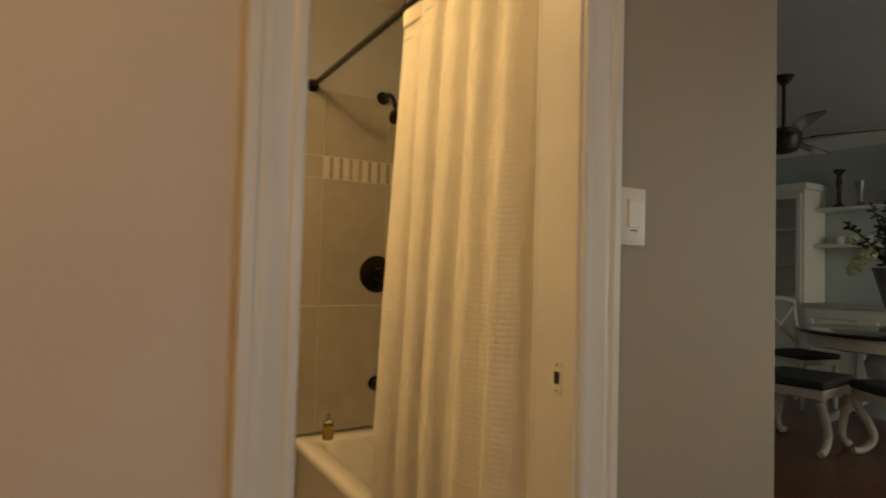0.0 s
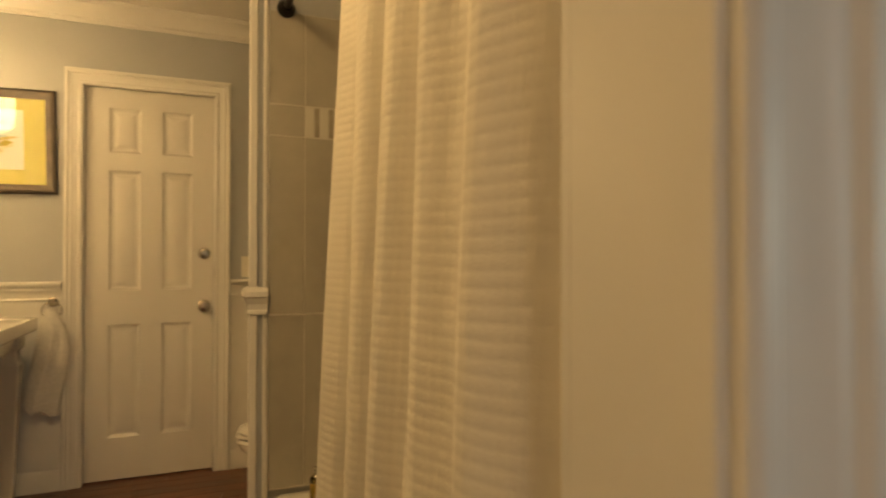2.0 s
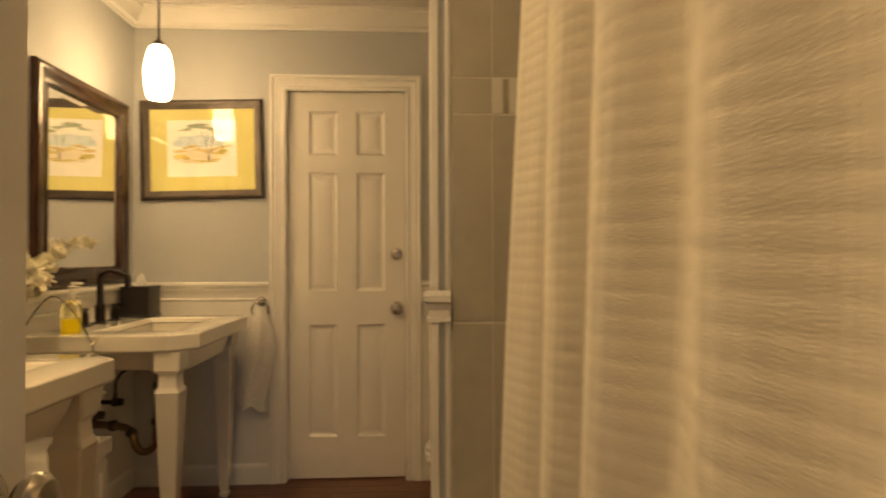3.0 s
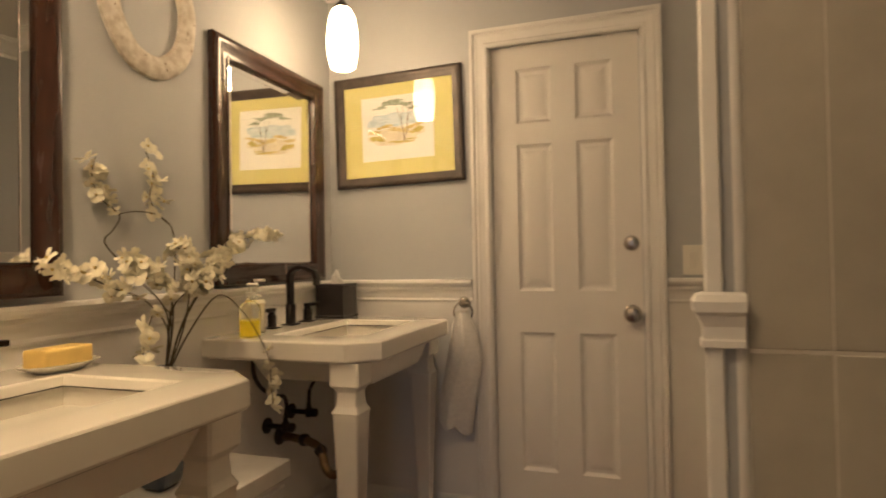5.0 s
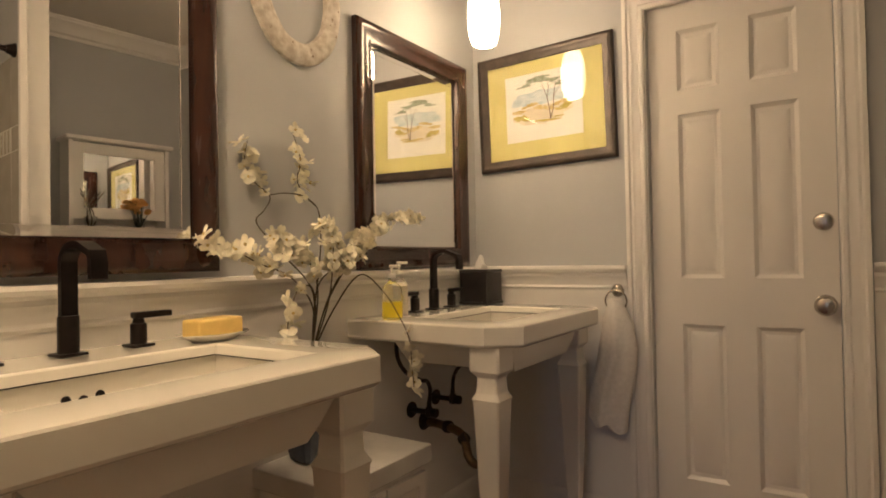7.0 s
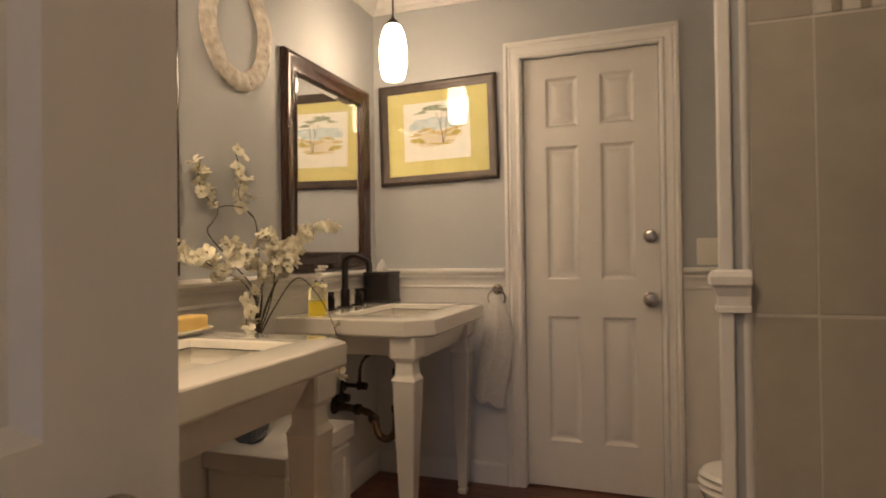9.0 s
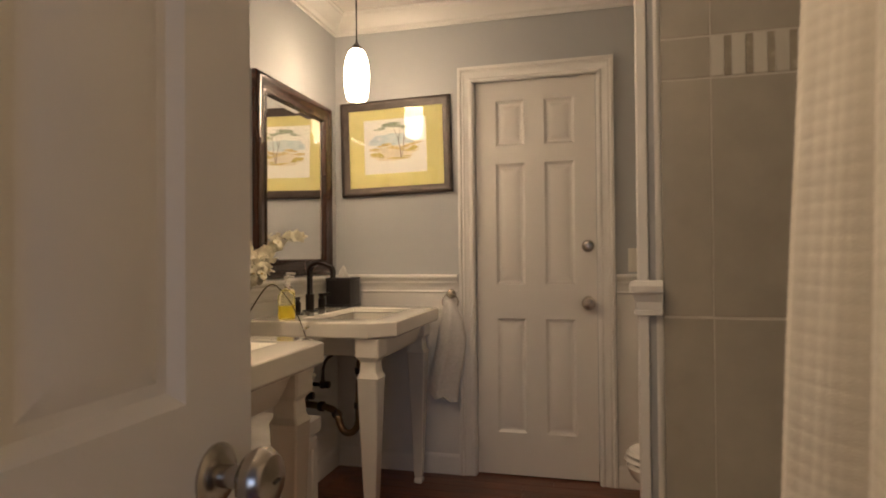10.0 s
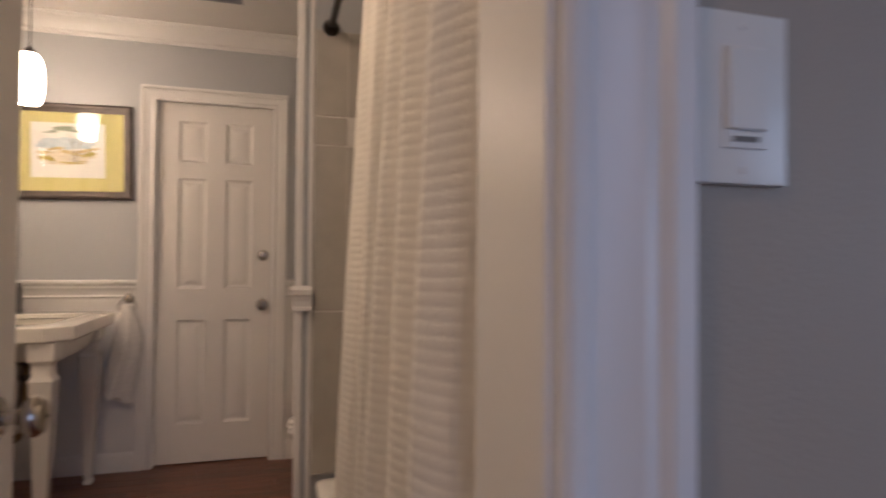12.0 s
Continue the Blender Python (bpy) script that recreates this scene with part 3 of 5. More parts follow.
# drain pipes under the sinks
for cy, top in ((2.832, NEAR_TOP), (4.130, FAR_TOP)):
    pipe = thing("drain_pipe", "old brass trap and bronze supply valves under a sink", "plumbing", pose(LX, cy, 0), "sink plumbing")
    part("waste_arm", tube(smooth_path([(0.008, 0.03, 0.440), (0.10, 0.01, 0.440), (0.18, -0.02, 0.440), (0.225, -0.04, 0.430), (0.250, -0.055, 0.400), (0.262, -0.062, 0.372), (0.285, -0.070, 0.352), (0.312, -0.072, 0.350), (0.335, -0.066, 0.366), (0.345, -0.06, 0.400), (0.347, -0.058, 0.46), (0.347, -0.05, 0.56), (0.347, -0.03, top - 0.150)], 5), 0.016, 14), old_brass, pipe, "old brass trap bend")
    for p, r, tilt in (((0.347, -0.056, 0.47), 0.023, 0), ((0.14, -0.002, 0.440), 0.023, 90), ((0.236, -0.045, 0.420), 0.022, 50), ((0.347, -0.04, 0.62), 0.024, 0), ((0.347, -0.036, 0.69), 0.030, 0)):
        c = part("slip_nut", lathe([(r * 0.92, -0.014), (r, -0.011), (r, 0.011), (r * 0.92, 0.014)], 10), dark_iron, pipe)
        c.matrix_basis = pose(*p, 0, tilt, 0)
    f = part("flange", lathe([(0.038, 0), (0.038, 0.004), (0.030, 0.014), (0.021, 0.018), (0.021, 0.040)], 20), dark_iron, pipe)
    f.matrix_basis = pose(0.008, 0.03, 0.440, 0, 90, 0)
    for yy, zz, lead in ((-0.055, 0.500, -0.075), (0.110, 0.515, 0.035)):
        v = part("valve", tube([(0.012, yy, zz), (0.100, yy, zz)], 0.010, 12), dark_iron, pipe)
        part("valve_flange", tube([(0.008, yy, zz), (0.014, yy, zz)], 0.030, 18), dark_iron, v)
        part("valve_body", lathe([(0.010, -0.018), (0.015, -0.014), (0.015, 0.016), (0.009, 0.022), (0.009, 0.040)], 12, 0.092, yy), dark_iron, v).matrix_basis = pose(0, 0, zz)
        part("valve_handle", tube([(0.104, yy, zz), (0.126, yy, zz)], 0.017, 8), dark_iron, v)
        part("supply_line", tube(smooth_path([(0.092, yy, zz + 0.035), (0.094, yy + 0.005, zz + 0.085), (0.11, yy + 0.5 * lead, zz + 0.125), (0.125, yy + 1.3 * lead, zz + 0.140), (0.10, yy + 2.0 * lead, zz + 0.175), (0.074, yy + 2.2 * lead, zz + 0.230), (0.072, yy + 2.2 * lead, top - 0.068)], 6), 0.0075, 8), dark_iron, v)


# ---- mirrors, picture, ring ----
def wall_mirror(cy, label, off=0.002, turn=90, base=1.040):
    w, h = 0.73, 0.878
    root = thing("wall_mirror", label, "mirror", pose(LX + off, cy, base, 0, 0, turn), "mirrors over the sinks")
    prof = [(0.0, 0.0), (0.0, 0.020), (0.010, 0.028), (0.024, 0.030), (0.034, 0.026), (0.048, 0.022), (0.066, 0.019), (0.070, 0.022), (0.076, 0.021), (0.080, 0.012), (0.084, 0.006), (0.084, 0.0)]
    part("mirror_frame", frame_ring(w, h, prof), dark_wood, root, "dark mahogany moulded frame", smooth=50)
    bead = bmesh.new()
    for x0, z0, x1, z1 in ((-w / 2 + 0.074, 0.074, w / 2 - 0.074, 0.074), (-w / 2 + 0.074, h - 0.074, w / 2 - 0.074, h - 0.074), (-w / 2 + 0.074, 0.074, -w / 2 + 0.074, h - 0.074), (w / 2 - 0.074, 0.074, w / 2 - 0.074, h - 0.074)):
        n = int(max(abs(x1 - x0), abs(z1 - z0)) / 0.009)
        for i in range(n):
            a = (i + 0.5) / n
            x, z = x0 + (x1 - x0) * a, z0 + (z1 - z0) * a
            box(bead, x - 0.003, x + 0.003, -0.0255, -0.019, z - 0.003, z + 0.003)
    part("beading", bead, dark_wood, root, smooth=0)
    gl = part("mirror_glass", boxes((-w / 2 + 0.082, w / 2 - 0.082, -0.005, 0.0, 0.082, h - 0.082)), mirror_silver, root, "clear mirror glass", smooth=0)
    gl.matrix_basis = pose(0, -0.009 if turn != 90 else -0.002, 0, 0, 0, -1.5 if turn != 90 else 0)
    bev = bmesh.new()
    frame_ring(w - 0.166, h - 0.166, [(0.0, 0.0072), (0.022, 0.0088), (0.0225, 0.0072)], bev)
    bev2 = part("bevel", bev, mirror_silver, root, smooth=0)
    bev2.matrix_basis = pose(0, -0.009 if turn != 90 else 0, 0.083, 0, 0, -1.5 if turn != 90 else 0)
    return root


wall_mirror(2.846, "large wall mirror in a dark mahogany beaded frame", 0.013, 88.2, 1.052)
wall_mirror(4.143, "wall mirror in a dark mahogany frame beside the picture")

ring = thing("wall_plaque_ring", "distressed antique white oval ring hung on the grey wall", "wall decoration", pose(LX + 0.003, 3.525, 1.893, 0, 0, 90))
bm = bmesh.new()
prof = [(0.0, 0.0), (0.002, 0.012), (0.012, 0.020), (0.05, 0.022), (0.066, 0.016), (0.070, 0.004), (0.070, 0.0)]
rows = []
for i, o in prof:
    rows.append([bm.verts.new(((0.185 - i) * math.cos(a), -o - 0.0015 * math.sin(7 * a), (0.215 - i) * math.sin(a))) for a in [2 * math.pi * k / 64 for k in range(64)]])
for a, b in zip(rows, rows[1:]):
    for k in range(64):
        bm.faces.new((a[k], a[(k + 1) % 64], b[(k + 1) % 64], b[k]))
part("ring_body", bm, antique_white, ring)
rnd = random.Random(5)
worn_chip = material("worn_chip", (0.34, 0.26, 0.17), 0.7, vary=0.3, scale=60)
for k in range(26):
    a, rr_, sz = rnd.uniform(0, 6.283), rnd.uniform(0.132, 0.172), rnd.choice((0.0016, 0.002, 0.0026, 0.0045))
    st = part("worn_chip", lathe([(sz, 0), (sz * 0.8, 0.0012), (sz * 0.3, 0.0018)], 7), worn_chip, ring)
    st.matrix_basis = pose(rr_ * math.cos(a), -0.0205, (rr_ + 0.030) * math.sin(a), 90, 0, 0) @ Matrix.Diagonal((1.0, rnd.uniform(0.6, 1.9), 1.0, 1.0))

pic = thing("framed_picture", "framed watercolour of a dune tree with a yellow mat board", "picture", pose(-0.595, BY - 0.001, 1.462, 0, -1.3, 0))
PW, PH = 0.620, 0.512
prof = [(0.0, 0.0), (0.0, 0.016), (0.006, 0.022), (0.016, 0.022), (0.022, 0.017), (0.036, 0.015), (0.042, 0.010), (0.046, 0.010), (0.046, 0.0)]
part("picture_frame", frame_ring(PW, PH, prof), pewter_frame, pic, "dark pewter ribbed frame", smooth=50)
ribs = bmesh.new()
for x in (-PW / 2 + 0.011, PW / 2 - 0.011):
    for i in range(48):
        z = 0.02 + (PH - 0.04) * i / 47
        box(ribs, x - 0.007, x + 0.007, -0.025, -0.019, z - 0.003, z + 0.003)
part("frame_ribs", ribs, pewter_frame, pic, smooth=0)["kind"] = "stuff"
part("mat_board", boxes((-PW / 2 + 0.044, PW / 2 - 0.044, -0.004, -0.001, 0.044, PH - 0.044)), mat_board, pic, "yellow mat board", smooth=0)
part("paper_sheet", boxes((-0.178, 0.172, -0.0045, -0.004, 0.118, 0.410)), paper, pic, "white watercolour paper", smooth=0)


def wash(name, cx, cz, rx, rz, mat, seed, y, rough=0.18):
    r = random.Random(seed)
    ph = [r.uniform(0, 6.28) for _ in range(5)]
    bm = bmesh.new()
    pts = []
    for k in range(48):
        a = 2 * math.pi * k / 48
        f = 1 + rough * sum(math.sin((2 + j * 2) * a + ph[j]) / (1 + j * 0.5) for j in range(5)) * 0.5
        pts.append(bm.verts.new((cx + rx * f * math.cos(a), y, cz + rz * f * math.sin(a))))
    bm.faces.new(pts)
    part(name, bm, mat, pic, smooth=0)


wash("painted_sea", -0.010, 0.300, 0.135, 0.034, wash_blue, 1, -0.00475, 0.22)
wash("painted_sand", -0.006, 0.225, 0.125, 0.040, wash_sand, 2, -0.00480, 0.2)
rw = random.Random(17)
for i in range(16):
    x = -0.125 + 0.245 * i / 15
    wash("painted_dune", x, 0.258 + 0.014 * math.sin(4.5 * (x + 0.1) / 0.12) + rw.uniform(-0.006, 0.006), rw.uniform(0.012, 0.026), rw.uniform(0.004, 0.008), wash_ochre, 40 + i, -0.00485 - i * 0.000008, 0.45)
for i, (cx, cz, rx, rz) in enumerate(((-0.108, 0.222, 0.030, 0.013), (-0.085, 0.212, 0.020, 0.008), (0.100, 0.246, 0.026, 0.012), (0.070, 0.234, 0.016, 0.005), (0.022, 0.196, 0.050, 0.005), (0.060, 0.206, 0.030, 0.003), (-0.03, 0.200, 0.022, 0.003))):
    wash("painted_bush", cx, cz, rx, rz, wash_olive, 60 + i, -0.00500 - i * 0.00001, 0.4)
for i in range(26):
    u = rw.random()
    cx = -0.112 + 0.215 * u
    cz = 0.352 + 0.026 * math.sin(math.pi * min(1, u * 1.15)) + rw.uniform(-0.010, 0.012)
    wash("painted_foliage", cx, cz, rw.uniform(0.010, 0.030), rw.uniform(0.003, 0.007), wash_green, 80 + i, -0.00510 - i * 0.000006, 0.6)
for pts, wd in ((((0.030, 0.198), (0.026, 0.25), (0.016, 0.30), (-0.004, 0.352)), 0.0028), (((0.030, 0.200), (0.045, 0.245), (0.048, 0.30), (0.060, 0.358)), 0.0024), (((0.018, 0.295), (0.026, 0.33), (0.024, 0.366)), 0.0015), (((0.047, 0.29), (0.066, 0.32), (0.085, 0.350)), 0.0014)):
    bm = bmesh.new()
    n_ = len(pts) - 1
    lo = [bm.verts.new((x - wd * (1 - 0.6 * q / n_), -0.0054, z)) for q, (x, z) in enumerate(pts)]
    hi = [bm.verts.new((x + wd * (1 - 0.6 * q / n_), -0.0054, z)) for q, (x, z) in enumerate(pts)]
    for q in range(n_):
        bm.faces.new((lo[q], hi[q], hi[q + 1], lo[q + 1]))
    part("painted_trunk", bm, wash_bark, pic, smooth=0)
g_ = part("glazing", boxes((-PW / 2 + 0.045, PW / 2 - 0.045, -0.0095, -0.0075, 0.045, PH - 0.045)), clear_glass, pic, "picture glass", smooth=0)
g_.visible_shadow = False


# ---- pendants ----
def pendant(x, y, zc, label):
    root = thing("pendant_lamp", label, "pendant lamp", pose(x, y, zc), "pendant lamps")
    prof = [(0.038, -0.118), (0.046, -0.112), (0.054, -0.080), (0.0585, -0.035), (0.0585, 0.010), (0.054, 0.050), (0.046, 0.085), (0.036, 0.108), (0.026, 0.116)]
    inside = [(r - 0.004, z) for r, z in prof[::-1]]
    part("shade", lathe(inside + prof, 32, closed=False), shade_glass, root, "glowing white glass shade")
    part("bulb", lathe([(0.008, -0.104), (0.022, -0.096), (0.027, -0.080), (0.022, -0.062), (0.012, -0.045), (0.012, 0.0)], 20), bulb_glass, root, "lit bulb")
    part("cap", lathe([(0.027, 0.1165), (0.026, 0.124), (0.016, 0.138), (0.007, 0.146), (0.004, 0.160)], 20), dark_iron, root)
    part("rod", lathe([(0.0035, 0.150), (0.0035, CZ - zc - 0.02)], 10), dark_iron, root)
    part("canopy", lathe([(0.052, CZ - zc - 0.001), (0.052, CZ - zc - 0.014), (0.045, CZ - zc - 0.024), (0.01, CZ - zc - 0.026)][::-1], 24), dark_iron, root)
    return root


pendant(-0.634, 4.150, 1.975, "lit white glass pendant lamp above the far sink")
pendant(-0.634, 2.850, 1.975, "lit white glass pendant lamp above the near sink")

vent = thing("ceiling_vent", "grey slatted exhaust vent in the bathroom ceiling", "vent", pose(0.15, 4.00, CZ))
part("vent_frame", boxes((-0.14, 0.14, -0.14, -0.12, -0.012, -0.001), (-0.14, 0.14, 0.12, 0.14, -0.012, -0.001), (-0.14, -0.12, -0.12, 0.12, -0.012, -0.001), (0.12, 0.14, -0.12, 0.12, -0.012, -0.001)), zinc, vent)
for i in range(9):
    part("slat", boxes((-0.12, 0.12, -0.115 + i * 0.027, -0.101 + i * 0.027, -0.010, -0.003)), zinc, vent)

# assumed hall lamp, out of view, placed to brighten the wall by the doorway
hl = thing("hall_fill_lamp", "added unseen ceiling lamp brightening the hall walls", "ceiling lamp", pose(-1.05, 0.25, CZ + 0.02))
part("globe", lathe([(0.02, -0.10), (0.08, -0.092), (0.13, -0.06), (0.15, -0.02)], 28), hall_fill_glass, hl)
part("rim", lathe([(0.16, -0.021), (0.16, -0.001)], 28), dark_iron, hl)
# unseen lamp, added to brighten the curtain, tub and lower walls
bc = thing("bath_fill_lamp", "added unseen ceiling lamp brightening the curtain and tub", "ceiling lamp", pose(-0.10, 2.10, CZ))
part("globe", lathe([(0.02, -0.09), (0.08, -0.082), (0.13, -0.055), (0.15, -0.02)], 28), bath_fill_glass, bc)
part("rim", lathe([(0.16, -0.021), (0.16, -0.001)], 28), dark_iron, bc)

# ---- things on and round the sinks ----
dish = thing("soap_dish", "white oval ceramic soap dish with scalloped rim on the near sink", "soap dish", pose(-0.815, 3.125, NEAR_TOP + 0.001))
bm = bmesh.new()
rows = []
for rx, ry, z, sc in ((0.035, 0.055, 0.0, 0), (0.038, 0.058, 0.004, 0), (0.055, 0.085, 0.013, 0.02), (0.060, 0.092, 0.018, 0.03), (0.057, 0.089, 0.0185, 0.03), (0.040, 0.065, 0.010, 0), (0.01, 0.02, 0.008, 0)):
    rows.append([bm.verts.new((rx * (1 + sc * math.sin(14 * a)) * math.cos(a), ry * (1 + sc * math.sin(14 * a)) * math.sin(a), z)) for a in [2 * math.pi * k / 56 for k in range(56)]])
for a, b in zip(rows, rows[1:]):
    for k in range(56):
        bm.faces.new((a[k], a[(k + 1) % 56], b[(k + 1) % 56], b[k]))
bm.faces.new(rows[0][::-1])
bm.faces.new(rows[-1])
part("bowl", bm, ceramic, dish)
soap = tagged(link("soap_bar", boxes((-0.032, 0.032, -0.064, 0.064, 0, 0.042), bevel=0.008, seg=3), soap_wax), "yellow rectangular bar of soap in the white dish", "soap")
soap.matrix_world = pose(-0.815, 3.125, NEAR_TOP + 0.0115, 0, 0, 4)


def pump_bottle(x, y, z, name, label, liquid, fill, r, h, cap_mat, lab=None, pump=True):
    root = thing(name, label, "bottle", pose(x, y, z))
    part("glass_body", lathe([(r * 0.9, 0), (r, 0.004), (r, h * 0.72), (r * 0.85, h * 0.80), (r * 0.38, h * 0.90), (r * 0.36, h)], 24), clear_glass, root).visible_shadow = False
    part("liquid", lathe([(r * 0.84, 0.005), (r * 0.93, 0.008), (r * 0.93, h * fill)], 24), liquid, root, "coloured liquid").visible_shadow = False
    part("collar", lathe([(r * 0.44, h), (r * 0.44, h + 0.012), (r * 0.2, h + 0.014)], 16), cap_mat, root)
    if pump:
        part("pump_stem", lathe([(0.004, h + 0.013), (0.004, h + 0.036)], 10), cap_mat, root)
        part("pump_head", boxes((-0.008, 0.034, -0.008, 0.008, h + 0.034, h + 0.044), bevel=0.003), cap_mat, root)
    if lab:
        bm = bmesh.new()
        A = [lab[2] + (k / 10 - 0.5) * 1.9 for k in range(11)]
        lo = [bm.verts.new((r * 1.03 * math.cos(a), r * 1.03 * math.sin(a), h * lab[0])) for a in A]
        hi = [bm.verts.new((r * 1.03 * math.cos(a), r * 1.03 * math.sin(a), h * lab[1])) for a in A]
        for k in range(10):
            bm.faces.new((lo[k], lo[k + 1], hi[k + 1], hi[k]))
        lb = part("label", bm, label_cream, root, "pale paper label")
        for j, f in enumerate((0.35, 0.48, 0.6, 0.72)):
            bm = bmesh.new()
            zz = h * (lab[0] + (lab[1] - lab[0]) * f)
            B = [lab[2] + (k / 8 - 0.5) * (1.1 - 0.15 * j) for k in range(9)]
            lo = [bm.verts.new((r * 1.045 * math.cos(a), r * 1.045 * math.sin(a), zz)) for a in B]
            hi = [bm.verts.new((r * 1.045 * math.cos(a), r * 1.045 * math.sin(a), zz + 0.003)) for a in B]
            for k in range(8):
                bm.faces.new((lo[k], lo[k + 1], hi[k + 1], hi[k]))
            part("text_bar", bm, label_grey, lb)
    return root


pump_bottle(-0.800, 3.790, FAR_TOP + 0.001, "lotion_bottle", "clear pump bottle half filled with bright yellow lotion", yellow_liquid, 0.42, 0.034, 0.135, pump_white)
pump_bottle(-0.850, 3.895, FAR_TOP + 0.001, "soap_dispenser", "clear pump bottle of hand soap with pale label", milky, 0.72, 0.030, 0.145, pump_white, (0.12, 0.62, -0.8))

tb = thing("tissue_box", "black leather tissue box cover on the far sink", "tissue box", pose(-0.846, 4.462, FAR_TOP + 0.001))
part("cover", boxes((-0.066, 0.066, -0.066, 0.066, 0.006, 0.140), bevel=0.004, seg=2), leather, tb)
part("foot_band", boxes((-0.070, 0.070, -0.070, 0.070, 0.0, 0.012), bevel=0.002), leather, tb)
part("lid_band", boxes((-0.069, 0.069, -0.069, 0.069, 0.134, 0.148), bevel=0.003), leather, tb)
bm = bmesh.new()
rings = []
rt = random.Random(3)
for i in range(9):
    f = i / 8
    r = 0.024 * (1 - f) ** 0.7 + 0.003
    rings.append([bm.verts.new((r * math.cos(a) * (1 + 0.35 * math.sin(3 * a + i)) + 0.008 * f, r * 0.7 * math.sin(a) * (1 + 0.3 * math.sin(5 * a)) - 0.012 * f, f * 0.062)) for a in [2 * math.pi * k / 20 for k in range(20)]])
for a, b in zip(rings, rings[1:]):
    for k in range(20):
        bm.faces.new((a[k], a[(k + 1) % 20], b[(k + 1) % 20], b[k]))
ts = tagged(link("tissue", bm, tissue_paper, 60), "white tissue standing out of the black box", "tissue")
ts.matrix_world = pose(-0.846, 4.462, FAR_TOP + 0.149)

# towel ring and towel
tr = thing("towel_ring", "nickel towel ring on the white wainscot", "towel ring", pose(-0.300, BY - 0.006, 0.935))
rose = part("rosette", lathe([(0.026, 0), (0.026, 0.004), (0.020, 0.012), (0.010, 0.016), (0.008, 0.030)], 24), nickel, tr)
rose.matrix_basis = pose(0, 0, 0, 90, 0, 0)
part("hoop", tube([(0.042 * math.sin(a), -0.030, -0.040 + 0.042 * math.cos(a)) for a in [2 * math.pi * k / 32 for k in range(33)]], 0.0038, 8), nickel, tr)
bm = bmesh.new()
rows = []
NT, NU = 48, 72
TOWEL = ((0.0, -0.296, 0.024, 0.024), (0.06, -0.295, 0.034, 0.030), (0.18, -0.290, 0.058, 0.040), (0.38, -0.288, 0.076, 0.042), (0.55, -0.296, 0.078, 0.040), (0.78, -0.316, 0.079, 0.036), (1.0, -0.334, 0.076, 0.032))
for i in range(NT + 1):
    v = i / NT
    cx_t, half, deep = (float(np.interp(v, [q[0] for q in TOWEL], [q[c] for q in TOWEL])) for c in (1, 2, 3))
    ring_ = []
    for k in range(NU):
        a = 2 * math.pi * k / NU
        c, w = math.cos(a), math.sin(a)
        fold = 1 + min(1, 2.5 * v) * (0.20 * math.sin(4.2 * c + 0.9 + 2.2 * v) + 0.06 * math.sin(9 * c + 5 * v))
        sway = 0.010 * math.sin(5.0 * v + 1.0) * v
        z = 0.905 - v * 0.500 - 0.020 * v * c + 0.012 * v * math.sin(6 * c + 1)
        ring_.append(bm.verts.new((cx_t + sway + half * c, BY - 0.056 + deep * w * (fold if w < 0 else 0.7), z)))
    rows.append(ring_)
for a, b in zip(rows, rows[1:]):
    for k in range(NU):
        bm.faces.new((a[k], a[(k + 1) % NU], b[(k + 1) % NU], b[k]))
bm.faces.new(rows[0])
bm.faces.new(rows[-1][::-1])
tagged(link("hand_towel", bm, terry, 80), "white terry hand towel hanging from the nickel ring", "towel")

# flower stand with vase, between the sinks
fs = thing("square_vase", "tall dark blue glazed square vase on the low cabinet", "vase", pose(-0.855, 3.460, 0.501))
part("vase_body", square_turned([(0.030, 0.0), (0.040, 0.012), (0.050, 0.06), (0.052, 0.12), (0.046, 0.17), (0.030, 0.24), (0.028, 0.32), (0.034, 0.335), (0.026, 0.335), (0.022, 0.26)], 0, 0, 0.25), blue_glaze, fs, smooth=30)

fl = thing("orchid_arrangement", "cream silk orchid sprays with brown stems in the blue vase", "flowers", pose(-0.845, 3.468, 0.80))
bl = bmesh.new()
for k in range(5):
    a0 = 2 * math.pi * k / 5
    wv = 0.010 if k % 2 else 0.013
    ln = 0.024
    base = Vector((0, 0, 0))
    ctr = []
    for i, (d, w) in enumerate(((0.002, 0.15), (0.010, 0.85), (0.018, 1.0), (ln, 0.35))):
        zc = 0.004 + 0.010 * (d / ln) ** 1.5 * (1 if k % 2 else -0.3)
        ctr.append([bl.verts.new((d * math.cos(a0) - s * w * wv * math.sin(a0), d * math.sin(a0) + s * w * wv * math.cos(a0), zc + (0.003 if s else 0))) for s in (-1, 0, 1)])
    for p, q in zip(ctr, ctr[1:]):
        for j in range(2):
            bl.faces.new((p[j], p[j + 1], q[j + 1], q[j]))
bloom_mesh_ob = link("blossom", bl, petal_silk, 60)
bloom_mesh = bloom_mesh_ob.data
bpy.data.objects.remove(bloom_mesh_ob)
cm = lathe([(0.002, 0.0), (0.0045, 0.005), (0.003, 0.010)], 6)
core_ob = link("core", cm, petal_core)
core_mesh = core_ob.data
bpy.data.objects.remove(core_ob)

rf = random.Random(21)
